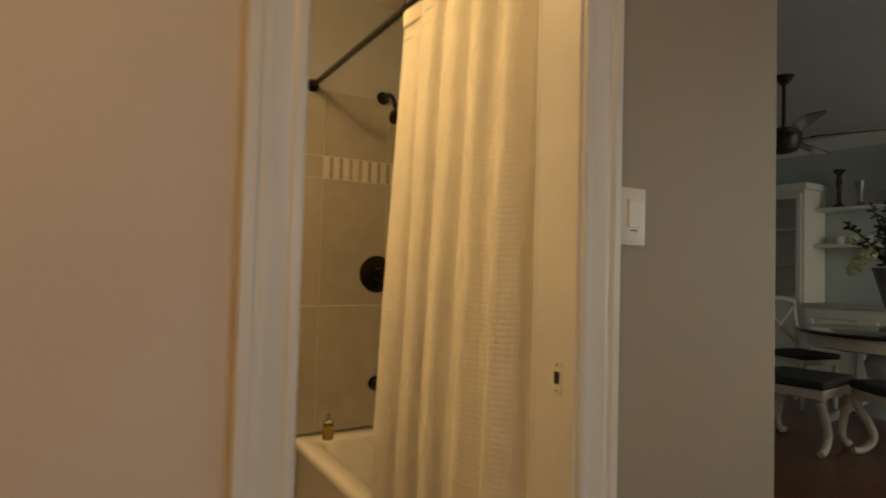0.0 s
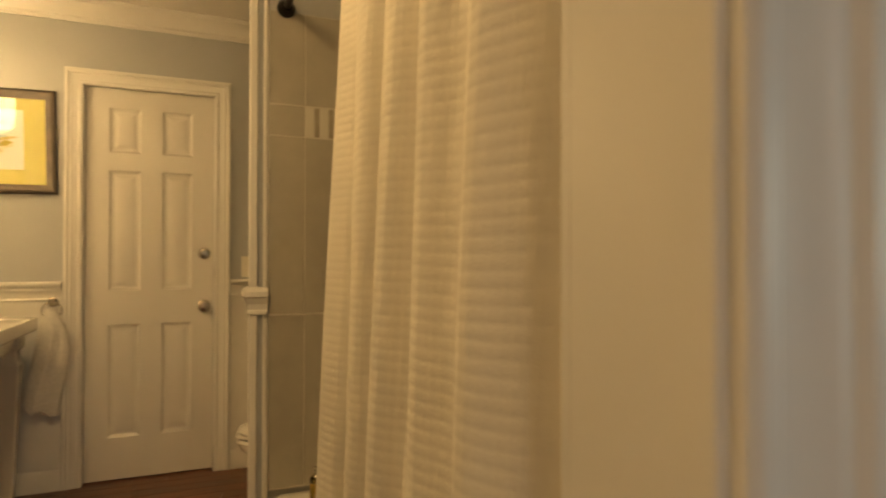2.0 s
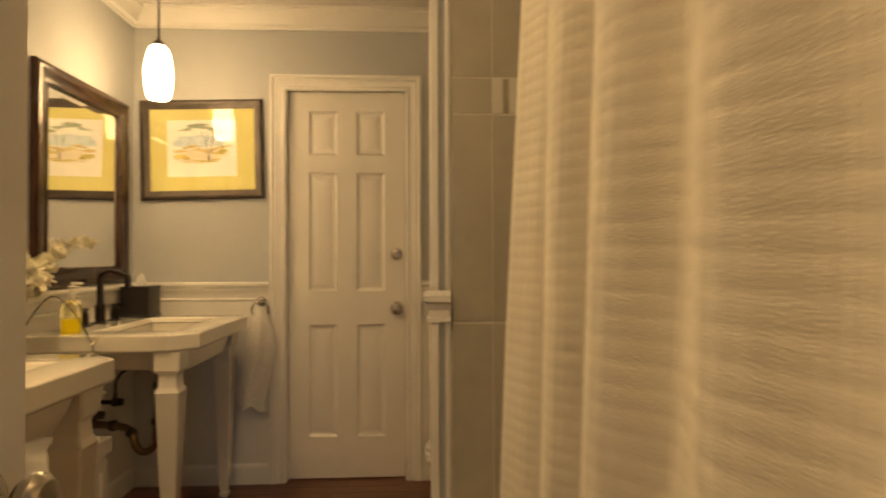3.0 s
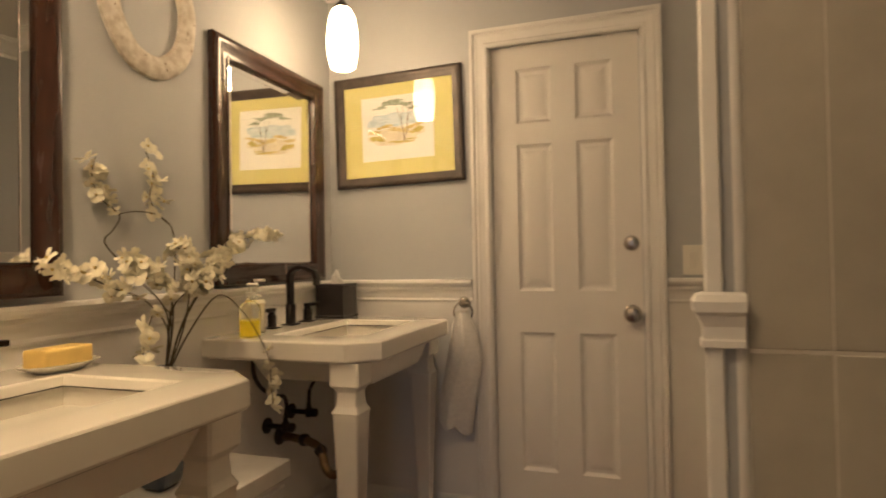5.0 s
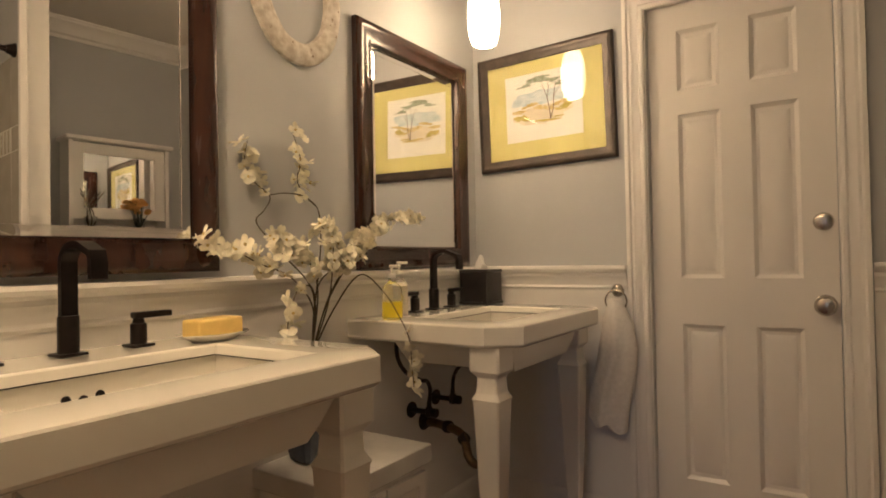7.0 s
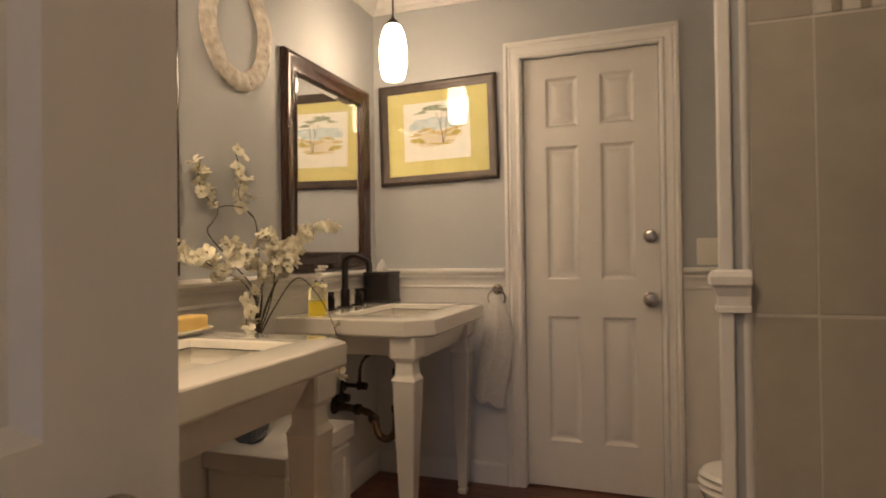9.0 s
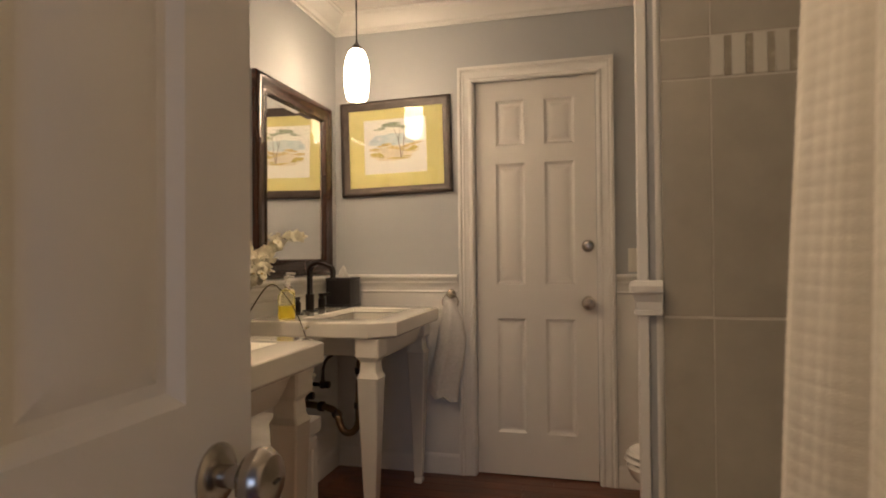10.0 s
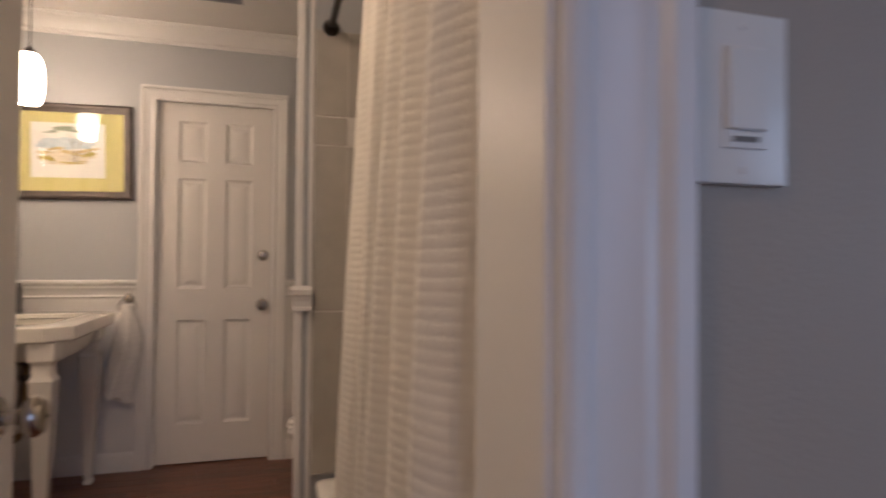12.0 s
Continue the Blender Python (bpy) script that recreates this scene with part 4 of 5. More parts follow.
# stems in the vase's own frame: x out of the wall, y along it, z up
STEMS = (
    ((0, 0, 0), (-0.01, 0.03, 0.16), (-0.03, 0.07, 0.28), (-0.06, 0.105, 0.38), (-0.07, 0.10, 0.44), (-0.08, 0.06, 0.475), (-0.08, 0.03, 0.52), (-0.08, 0.045, 0.58), (-0.08, 0.015, 0.66)),
    ((0, 0, 0), (-0.01, 0.02, 0.18), (-0.04, -0.06, 0.29), (-0.07, -0.13, 0.38), (-0.075, -0.10, 0.42), (-0.08, -0.075, 0.46), (-0.08, -0.13, 0.50), (-0.08, -0.16, 0.55), (-0.08, -0.15, 0.61)),
    ((-0.075, 0.10, 0.445), (-0.078, 0.05, 0.472), (-0.08, -0.02, 0.475), (-0.08, -0.075, 0.465)),
    ((0, 0, 0), (0.03, -0.02, 0.14), (0.03, -0.10, 0.23), (0.02, -0.20, 0.27), (0.0, -0.27, 0.31), (-0.02, -0.34, 0.33)),
    ((0, 0, 0), (0.03, 0.03, 0.14), (0.02, 0.12, 0.24), (0.0, 0.24, 0.33), (-0.01, 0.36, 0.40), (0.0, 0.46, 0.42), (0.0, 0.55, 0.42)),
    ((0, 0, 0), (0.05, 0.02, 0.15), (0.07, 0.02, 0.26), (0.05, 0.04, 0.34), (0.04, 0.01, 0.37)),
    ((0, 0, 0), (0.05, -0.03, 0.12), (0.09, -0.08, 0.20), (0.10, -0.14, 0.20), (0.12, -0.19, 0.13), (0.13, -0.21, 0.07)),
    ((0, 0, 0), (0.05, 0.04, 0.13), (0.10, 0.10, 0.23), (0.13, 0.17, 0.18), (0.15, 0.23, 0.09), (0.16, 0.26, 0.02), (0.16, 0.27, -0.06), (0.16, 0.28, -0.13)),
    ((0, 0, 0), (0.02, 0.05, 0.16), (0.03, 0.13, 0.27), (0.02, 0.19, 0.31), (0.01, 0.24, 0.36)),
    ((0, 0, 0), (0.04, -0.01, 0.18), (0.05, -0.05, 0.27), (0.04, -0.12, 0.31), (0.03, -0.16, 0.33)),
    ((0, 0, 0), (0.03, 0.0, 0.2), (0.06, 0.07, 0.26), (0.07, 0.12, 0.29)),
)
DENSE = (13, 12, 0, 26, 34, 36, 8, 10, 30, 32, 26)
START = (0.64, 0.64, 1.0, 0.45, 0.45, 0.45, 0.45, 0.66, 0.50, 0.50, 0.55)
for pts, count, st in zip(STEMS, DENSE, START):
    line = smooth_path(pts, 7)
    part("stem", tube(line, 0.0026, 6, taper=0.5), stem_brown, fl)
    for i in range(count):
        q = line[min(len(line) - 1, int((st + (1 - st) * (i + rf.random()) / count) * len(line)))]
        o = new("blossom", bloom_mesh)
        o.parent = fl
        off = Vector((rf.gauss(0, 0.011), rf.gauss(0, 0.012), rf.gauss(0, 0.011)))
        sc = rf.uniform(0.7, 1.15)
        place = q + off
        place.x = max(place.x, -0.086)
        o.matrix_basis = Matrix.Translation(place) @ Euler((rf.uniform(0.2, 1.5), rf.uniform(-0.6, 0.6), rf.uniform(0, 6.28))).to_matrix().to_4x4() @ Matrix.Scale(sc, 4)
        if i % 2 == 0:
            c = new("core", core_mesh)
            c.parent = o

# white cabinet under the sinks
cb = thing("low_cabinet", "low white marble-topped cabinet between the sinks", "cabinet", pose(-0.7935, 3.5525, 0))
marble = material("marble", (0.78, 0.76, 0.72), 0.2, vary=0.12, scale=5, dark=(0.62, 0.60, 0.57))
part("top", boxes((-0.1555, 0.1565, -0.2175, 0.2175, 0.445, 0.500), bevel=0.003), marble, cb)
part("body", boxes((-0.145, 0.142, -0.200, 0.200, 0.04, 0.445), bevel=0.003), white_paint, cb)
part("plinth", boxes((-0.135, 0.148, -0.208, 0.208, 0.0, 0.06), bevel=0.003), white_paint, cb)
for s in (-1, 1):
    dd = part("door", frame_ring(0.185, 0.35, [(0, 0), (0, 0.010), (0.035, 0.010), (0.040, 0.004), (0.042, 0.0)]), white_paint, cb)
    dd.matrix_basis = pose(0.142, s * 0.097, 0.075, 0, 0, 90)
    part("door_field", boxes((-0.055, 0.055, -0.004, -0.0005, 0.04, 0.31)), white_paint, dd)
    kn = part("knob", lathe([(0.004, 0), (0.004, 0.012), (0.010, 0.016), (0.008, 0.022)], 14), nickel, dd)
    kn.matrix_basis = pose(-s * 0.076, -0.010, 0.19, 90, 0, 0)

# ---- switches ----
sw = thing("dimmer_switch", "cream dimmer switch plate on the taupe hall wall", "light switch", pose(0.749, SY0, 1.270))
part("plate", boxes((-0.036, 0.036, -0.009, 0, -0.0575, 0.0575), bevel=0.0022, seg=2), switch_plastic, sw)
part("paddle_frame", boxes((-0.017, 0.017, -0.0105, -0.0085, -0.034, 0.034), bevel=0.0006), switch_plastic, sw)
part("paddle", boxes((-0.0155, 0.0155, -0.0130, -0.0100, -0.022, 0.0325), bevel=0.0012), switch_plastic, sw)
part("slider_slot", boxes((-0.010, 0.010, -0.0115, -0.0100, -0.0295, -0.0260)), switch_line, sw, "dark slider slot")
for dz in (-0.048, 0.048):
    s_ = part("screw", lathe([(0.0028, 0), (0.002, 0.001)], 10), switch_plastic, sw)
    s_.matrix_basis = pose(0, -0.009, dz, 90, 0, 0)
sw2 = thing("switch_plate", "white double rocker switch plate above the chair rail", "light switch", pose(0.642, BY, 1.105))
part("plate", boxes((-0.058, 0.058, -0.006, 0, -0.0575, 0.0575), bevel=0.0022, seg=2), switch_plastic, sw2)
for dx in (-0.023, 0.023):
    part("rocker", boxes((dx - 0.0165, dx + 0.0165, -0.009, -0.0055, -0.033, 0.033), bevel=0.0014), switch_plastic, sw2)

# ---- tub, shower, curtain ----
tub = thing("bathtub", "white alcove bathtub behind the shower curtain", "bathtub", pose(0, 0, 0))
tx0, tx1, ty0, ty1, tz = 0.600, RX - 0.004, 1.604, PY0 - 0.012, 0.392
bm = bmesh.new()
ringsv = []


def rrect(x0, x1, y0, y1, r, z, n=6):
    pts = []
    for cx, cy, a0 in ((x1 - r, y0 + r, -90), (x1 - r, y1 - r, 0), (x0 + r, y1 - r, 90), (x0 + r, y0 + r, 180)):
        for k in range(n + 1):
            a = radians(a0 + 90 * k / n)
            pts.append((cx + r * math.cos(a), cy + r * math.sin(a), z))
    return pts


for x0, x1, y0, y1, r, z in ((tx0 + 0.020, tx1, ty0, ty1, 0.01, 0.0), (tx0 + 0.018, tx1, ty0, ty1, 0.01, tz - 0.07), (tx0 + 0.004, tx1, ty0, ty1, 0.015, tz - 0.045), (tx0, tx1, ty0, ty1, 0.02, tz - 0.018), (tx0 + 0.006, tx1 - 0.003, ty0 + 0.003, ty1 - 0.003, 0.022, tz - 0.004), (tx0 + 0.018, tx1 - 0.01, ty0 + 0.01, ty1 - 0.01, 0.03, tz),
                              (tx0 + 0.075, tx1 - 0.055, ty0 + 0.08, ty1 - 0.08, 0.09, tz - 0.002), (tx0 + 0.090, tx1 - 0.068, ty0 + 0.095, ty1 - 0.095, 0.10, tz - 0.018), (tx0 + 0.13, tx1 - 0.10, ty0 + 0.18, ty1 - 0.14, 0.13, 0.12), (tx0 + 0.20, tx1 - 0.16, ty0 + 0.28, ty1 - 0.22, 0.12, 0.09)):
    ringsv.append([bm.verts.new(p) for p in rrect(x0, x1, y0, y1, r, z)])
for a, b in zip(ringsv, ringsv[1:]):
    n = len(a)
    for k in range(n):
        bm.faces.new((a[k], a[(k + 1) % n], b[(k + 1) % n], b[k]))
bm.faces.new(ringsv[-1])
part("tub_shell", bm, toilet_china, tub, smooth=50)
ov = part("overflow_plate", lathe([(0.032, 0), (0.032, 0.004), (0.02, 0.007)], 20), bronze, tub)
ov.matrix_basis = pose(0.98, ty1 - 0.115, 0.31, 82, 0, 0)

bottle = pump_bottle(0.730, 3.055, tz - 0.001, "bath_oil_bottle", "small clear bottle of amber bath oil on the tub rim", amber_liquid, 0.62, 0.024, 0.095, clear_glass, None, False)

rod = thing("shower_rod", "dark bronze straight shower curtain rod", "curtain rod")
part("bar", tube([(0.640, SY1 + 0.002, 1.985), (0.640, PY0 - 0.002, 1.985)], 0.0125, 16), bronze, rod)
for y, d in ((PY0 - 0.003, -1), (SY1 + 0.001, 1)):
    fl_ = part("end_flange", lathe([(0.030, 0.0), (0.030, 0.006), (0.022, 0.018), (0.017, 0.034)], 20), bronze, rod)
    fl_.matrix_basis = pose(0.640, y, 1.985, 90 if d < 0 else -90, 0, 0)

sh = thing("wall_shower", "oil-rubbed bronze wall shower on a bent arm", "shower")
part("arm", tube(smooth_path([(0.993, PY0 - 0.004, 1.985), (0.993, PY0 - 0.07, 1.985), (0.993, PY0 - 0.12, 1.955), (0.993, PY0 - 0.15, 1.905)], 5), 0.011, 12), bronze, sh)
e_ = part("escutcheon", lathe([(0.032, 0), (0.030, 0.006), (0.015, 0.012)], 20), bronze, sh)
e_.matrix_basis = pose(0.993, PY0 - 0.003, 1.985, 90, 0, 0)
hd = part("head", lathe([(0.040, -0.05), (0.042, -0.045), (0.036, -0.02), (0.016, 0.0), (0.012, 0.015)], 24), bronze, sh)
hd.matrix_basis = pose(0.993, PY0 - 0.158, 1.890, -28, 0, 0)
vl = thing("shower_valve", "round oil-rubbed bronze shower valve plate with handle", "shower valve", pose(0.986, PY0 - 0.003, 1.125))
p_ = part("plate", lathe([(0.088, 0), (0.088, 0.004), (0.078, 0.010), (0.03, 0.014), (0.026, 0.045), (0.020, 0.048)], 36), bronze, vl)
p_.matrix_basis = pose(0, 0, 0, 90, 0, 0)
part("lever", tube([(0, -0.040, 0), (0.0, -0.045, -0.075)], 0.008, 10, taper=0.7), bronze, vl)
sp = thing("tub_spout", "oil-rubbed bronze tub spout on the tiled wall", "tub spout", pose(0.993, PY0 - 0.003, 0.60))
part("spout_body", tube([(0, 0, 0), (0, -0.05, 0.0), (0, -0.10, -0.004), (0, -0.128, -0.020)], 0.026, 16, taper=0.85), bronze, sp)
part("spout_ring", tube([(0, 0.001, 0), (0, -0.008, 0)], 0.034, 18), bronze, sp)

# curtain: bunched waffle cloth from the doorway end to its free edge
curtain = thing("shower_curtain", "cream waffle-weave shower curtain bunched to one end of its rod", "shower curtain", pose(0, 0, 0))


def curtain_line(s, v):
    """The heading's plan at s (0 at the wall end, 1 at the free edge)."""
    return 0.632 + 0.014 * math.sin(2 * math.pi * 5.0 * s + 0.6), 1.500 + 0.688 * s + 0.010 * math.sin(2 * math.pi * 5.0 * s + 2.0)


NS, NV = 480, 900
zt_, zb_ = 1.955, 0.130
cloth_length = 1.0
vv_, ss_ = np.meshgrid(np.linspace(0, 1, NV + 1), np.linspace(0, 1, NS + 1), indexing="ij")
y_end = 2.192 + 0.050 * vv_
cy_ = 1.500 + (y_end - 1.500) * ss_ + 0.010 * np.sin(2 * np.pi * 5.0 * ss_ + 2.0)
fold_ = 0.015 * np.sin(2 * np.pi * 5.0 * ss_ + 0.6 + 0.5 * vv_) + 0.003 * np.sin(2 * np.pi * 11 * ss_ + 1.7 - 0.8 * vv_) + 0.004 * np.sin(2 * np.pi * 2.3 * ss_ + 5 * vv_)
amp_ = (0.55 + 0.45 * (1 - np.abs(2 * vv_ - 0.9) * 0.4)) * np.where(ss_ > 0.93, 0.6, 1.0)
cz_ = zt_ + (zb_ - zt_) * vv_
rib_v = np.abs(np.sin(np.pi * (cz_ + 0.004 * np.sin(9 * ss_)) / 0.0135)) ** 0.6
rib_s = np.abs(np.sin(np.pi * ss_ * cloth_length / 0.0145)) ** 0.6
cx_ = 0.632 - 0.042 * np.minimum(1, vv_ * 1.4) - 0.010 * np.minimum(1, vv_ * 2) * np.exp(-((ss_ - 0.945) / 0.035) ** 2) + 0.018 * np.exp(-ss_ / 0.03) + fold_ * amp_ - np.where(vv_ > 0.04, 0.00062 * rib_v + 0.00062 * rib_s, 0)
cz_ = cz_ + np.where(vv_ < 0.05, 0.010 * np.sin(2 * np.pi * 5.0 * ss_ + 0.6), 0)
co = np.stack([cx_, cy_, cz_], -1).reshape(-1, 3)
me = bpy.data.meshes.new("cloth")
faces = [(j * (NS + 1) + i, j * (NS + 1) + i + 1, (j + 1) * (NS + 1) + i + 1, (j + 1) * (NS + 1) + i) for j in range(NV) for i in range(NS)]
me.from_pydata(co.tolist(), [], faces)
me.materials.append(curtain_cloth)
me.polygons.foreach_set("use_smooth", [True] * len(me.polygons))
cl = new("cloth", me)
cl.parent = curtain
hem = bmesh.new()
prev = None
for k in range(120):
    s = k / 119
    x, y = curtain_line(s, 0.02)
    ring_ = [hem.verts.new((x - 0.002 + dx, y, zt_ + 0.010 * math.sin(2 * math.pi * 5.0 * s + 0.6) + dz)) for dx, dz in ((-0.003, -0.045), (-0.003, 0.004), (0.003, 0.004), (0.003, -0.045))]
    if prev:
        for q in range(4):
            hem.faces.new((prev[q], prev[(q + 1) % 4], ring_[(q + 1) % 4], ring_[q]))
    prev = ring_
part("heading", hem, curtain_cloth, curtain)
for k in range(7):
    s = 0.05 + 0.9 * k / 6
    y = curtain_line(s, 0)[1]
    rr = part("curtain_ring", tube([(0.640 + 0.024 * math.sin(a), y, 1.977 + 0.026 * math.cos(a)) for a in [2 * math.pi * q / 20 for q in range(21)]], 0.0022, 6), bronze, curtain, "bronze curtain ring")

# ---- toilet nook ----
wc = thing("toilet", "white ceramic toilet with closed lid beside the partition", "toilet", pose(0.98, 3.83, 0))


def egg(a, rx, ry):
    return (-(rx * math.cos(a)) * (1.0 if math.cos(a) > 0 else 0.72), ry * math.sin(a))


def egg_loft(rows_, n=36):
    bm = bmesh.new()
    rings = []
    for cx, rx, ry, z in rows_:
        rings.append([bm.verts.new((cx + egg(2 * math.pi * k / n, rx, ry)[0], egg(2 * math.pi * k / n, rx, ry)[1], z)) for k in range(n)])
    for a, b in zip(rings, rings[1:]):
        for k in range(n):
            bm.faces.new((a[k], a[(k + 1) % n], b[(k + 1) % n], b[k]))
    bm.faces.new(rings[0][::-1])
    bm.faces.new(rings[-1])
    return bm


part("bowl", egg_loft([(0.0, 0.26, 0.115, 0.0), (0.0, 0.255, 0.11, 0.03), (0.02, 0.20, 0.09, 0.10), (0.02, 0.22, 0.10, 0.18), (-0.02, 0.33, 0.15, 0.27), (-0.04, 0.40, 0.178, 0.34), (-0.04, 0.415, 0.183, 0.375), (-0.04, 0.405, 0.178, 0.388)]), toilet_china, wc)
part("seat", egg_loft([(-0.04, 0.405, 0.180, 0.390), (-0.04, 0.420, 0.187, 0.398), (-0.04, 0.415, 0.185, 0.410)]), toilet_china, wc)
part("lid", egg_loft([(-0.04, 0.405, 0.180, 0.412), (-0.04, 0.415, 0.185, 0.420), (-0.04, 0.405, 0.178, 0.432), (-0.04, 0.33, 0.14, 0.438)]), toilet_china, wc)
part("tank", boxes((0.225, 0.405, -0.20, 0.20, 0.36, 0.72), bevel=0.02, seg=3), toilet_china, wc)
part("tank_lid", boxes((0.215, 0.408, -0.21, 0.21, 0.72, 0.76), bevel=0.010, seg=2), toilet_china, wc)
part("pedestal_back", boxes((0.10, 0.30, -0.10, 0.10, 0.0, 0.37), bevel=0.03, seg=3), toilet_china, wc)
part("flush_lever", tube([(0.215, 0.14, 0.66), (0.205, 0.14, 0.66), (0.203, 0.08, 0.655)], 0.007, 8), nickel, wc)

ec = thing("wall_cabinet", "white wall cabinet with mirrored door and open shelf over the toilet", "cabinet", pose(RX, 3.83, 1.20))
part("back_panel", boxes((-0.012, -0.001, -0.27, 0.27, 0, 0.58)), white_paint, ec)
part("side_panel", boxes((-0.14, -0.012, -0.27, -0.25, -0.135, 0.56)), white_paint, ec)
part("side_panel", boxes((-0.14, -0.012, 0.25, 0.27, -0.135, 0.56)), white_paint, ec)
part("shelf", boxes((-0.20, -0.012, -0.25, 0.25, 0.02, 0.04), bevel=0.002), white_paint, ec)
part("top", boxes((-0.165, -0.001, -0.29, 0.29, 0.56, 0.585), bevel=0.006), white_paint, ec)
dcab = part("door", frame_ring(0.50, 0.42, [(0, 0), (0, 0.018), (0.055, 0.018), (0.060, 0.010), (0.060, 0.0)]), white_paint, ec)
dcab.matrix_basis = pose(-0.105, 0, 0.135, 0, 0, -90)
part("door_mirror", boxes((-0.19, 0.19, -0.008, -0.004, 0.06, 0.36)), mirror_silver, dcab, "mirror in the cabinet door", smooth=0)
part("drawer_case", boxes((-0.13, -0.012, -0.25, 0.25, -0.135, 0.018)), white_paint, ec)
for dy in (-0.125, 0.125):
    dw = part("drawer", boxes((-0.146, -0.131, dy - 0.118, dy + 0.118, -0.125, 0.008), bevel=0.004), white_paint, ec)
    kb = part("drawer_knob", lathe([(0.006, 0), (0.006, 0.012), (0.016, 0.018), (0.016, 0.026), (0.008, 0.030)], 16), dark_iron, dw, "dark round drawer knob")
    kb.matrix_basis = pose(-0.146, dy, -0.058, 0, -90, 0)
for i, (y, col) in enumerate(((0.09, orange_bloom), (-0.17, hydrangea))):
    vv = thing("small_vase", ("glass vase of orange flowers on the cabinet shelf", "glass vase with thin dark twigs on the cabinet shelf")[i], "vase", pose(RX - 0.150, 3.83 + y, 1.2405))
    part("glass", lathe([(0.028, 0), (0.032, 0.01), (0.026, 0.06), (0.034, 0.10)], 18), clear_glass, vv)
    if i == 0:
        for k in range(14):
            o = part("bloom", lathe([(0.004, -0.01), (0.020, 0.0), (0.024, 0.010), (0.014, 0.018), (0.006, 0.020)], 9), col, vv)
            o.matrix_basis = pose(rf.uniform(-0.03, 0.03), rf.uniform(-0.07, 0.07), rf.uniform(0.13, 0.20), rf.uniform(-40, 40), rf.uniform(-40, 40), 0)
            part("stem", tube([(0, 0, 0.02), tuple(o.matrix_basis.translation)], 0.002, 5), leaf_green, vv)
    else:
        for k in range(5):
            part("twig", tube(smooth_path([(0, 0, 0.02), (rf.uniform(-0.01, 0.01), rf.uniform(-0.02, 0.02), 0.12), (rf.uniform(-0.03, 0.03), rf.uniform(-0.09, 0.09), rf.uniform(0.19, 0.27))]), 0.0025, 5), stem_brown, vv)
for y in (-0.08, -0.02, 0.2):
    tg = tagged(link("white_jar", lathe([(0.024, 0), (0.028, 0.01), (0.028, 0.045), (0.020, 0.05)], 18), toilet_china), "small white jar on the cabinet shelf", "jar")
    tg.matrix_world = pose(RX - 0.165, 3.83 + y, 1.2405)

# ---- dining room ----
TX, TY = 5.25, 2.80
table = thing("dining_table", "round dining table with glossy black top and grey pedestal", "table", pose(TX, TY, 0))
part("tabletop", lathe([(0.60, 0.722), (0.66, 0.730), (0.67, 0.742), (0.665, 0.755), (0.65, 0.760)], 64), table_black, table)
part("apron", lathe([(0.56, 0.62), (0.58, 0.63), (0.58, 0.722)], 64), cream_wood, table)
part("pedestal", lathe([(0.24, 0.10), (0.22, 0.16), (0.14, 0.24), (0.11, 0.32), (0.17, 0.42), (0.19, 0.50), (0.15, 0.58), (0.24, 0.62)], 32), table_grey, table)
for k in range(4):
    lg = part("foot", tube(smooth_path([(0.12, 0, 0.20), (0.26, 0, 0.17), (0.38, 0, 0.08), (0.46, 0, 0.03)]), 0.045, 10, taper=0.7), table_grey, table)
    lg.matrix_basis = pose(0, 0, 0, 0, 0, 45 + 90 * k)


def scroll_bench(x, y, turn, label):
    root = thing("dining_bench", label, "bench", pose(x, y, 0, 0, 0, turn), "seats round the table")
    part("cushion", boxes((-0.27, 0.27, -0.24, 0.24, 0.435, 0.495), bevel=0.020, seg=3), charcoal, root, "dark upholstered cushion")
    part("seat_rail", boxes((-0.26, 0.26, -0.23, 0.23, 0.375, 0.435), bevel=0.005), cream_wood, root)
    for sx in (-1, 1):
        for sy in (-1, 1):
            path = smooth_path([(sx * 0.20, sy * 0.20, 0.40), (sx * 0.23, sy * 0.21, 0.33), (sx * 0.16, sy * 0.21, 0.22), (sx * 0.12, sy * 0.21, 0.11), (sx * 0.18, sy * 0.21, 0.035), (sx * 0.25, sy * 0.21, 0.024)])
            part("leg", tube(path, 0.030, 10, taper=0.75), cream_wood, root, "cream scrolled leg")
    return root


scroll_bench(4.12, 2.88, 8, "cream dining bench with dark cushion and scrolled legs")
scroll_bench(4.32, 2.28, -32, "cream dining bench with dark cushion and scrolled legs")


def cross_chair(x, y, turn):
    root = thing("dining_chair", "cream cross-back dining chair with dark seat at the round table", "chair", pose(x, y, 0, 0, 0, turn), "seats round the table")
    part("seat", boxes((-0.22, 0.22, -0.22, 0.22, 0.44, 0.49), bevel=0.015, seg=2), charcoal, root)
    part("seat_rail", boxes((-0.21, 0.21, -0.21, 0.21, 0.39, 0.44)), cream_wood, root)
    for sx in (-1, 1):
        part("leg", tube([(sx * 0.19, -0.19, 0), (sx * 0.19, -0.19, 0.40)], 0.018, 8, taper=1.4), cream_wood, root)
        part("back_post", tube(smooth_path([(sx * 0.19, 0.22, 0), (sx * 0.19, 0.20, 0.44), (sx * 0.19, 0.25, 0.95)]), 0.020, 8), cream_wood, root)
        part("cross_bar", tube([(sx * 0.18, 0.21, 0.55), (-sx * 0.18, 0.245, 0.88)], 0.013, 8), cream_wood, root)
    part("top_rail", tube(smooth_path([(-0.20, 0.25, 0.93), (0, 0.265, 0.97), (0.20, 0.25, 0.93)]), 0.024, 8), cream_wood, root)
    return root


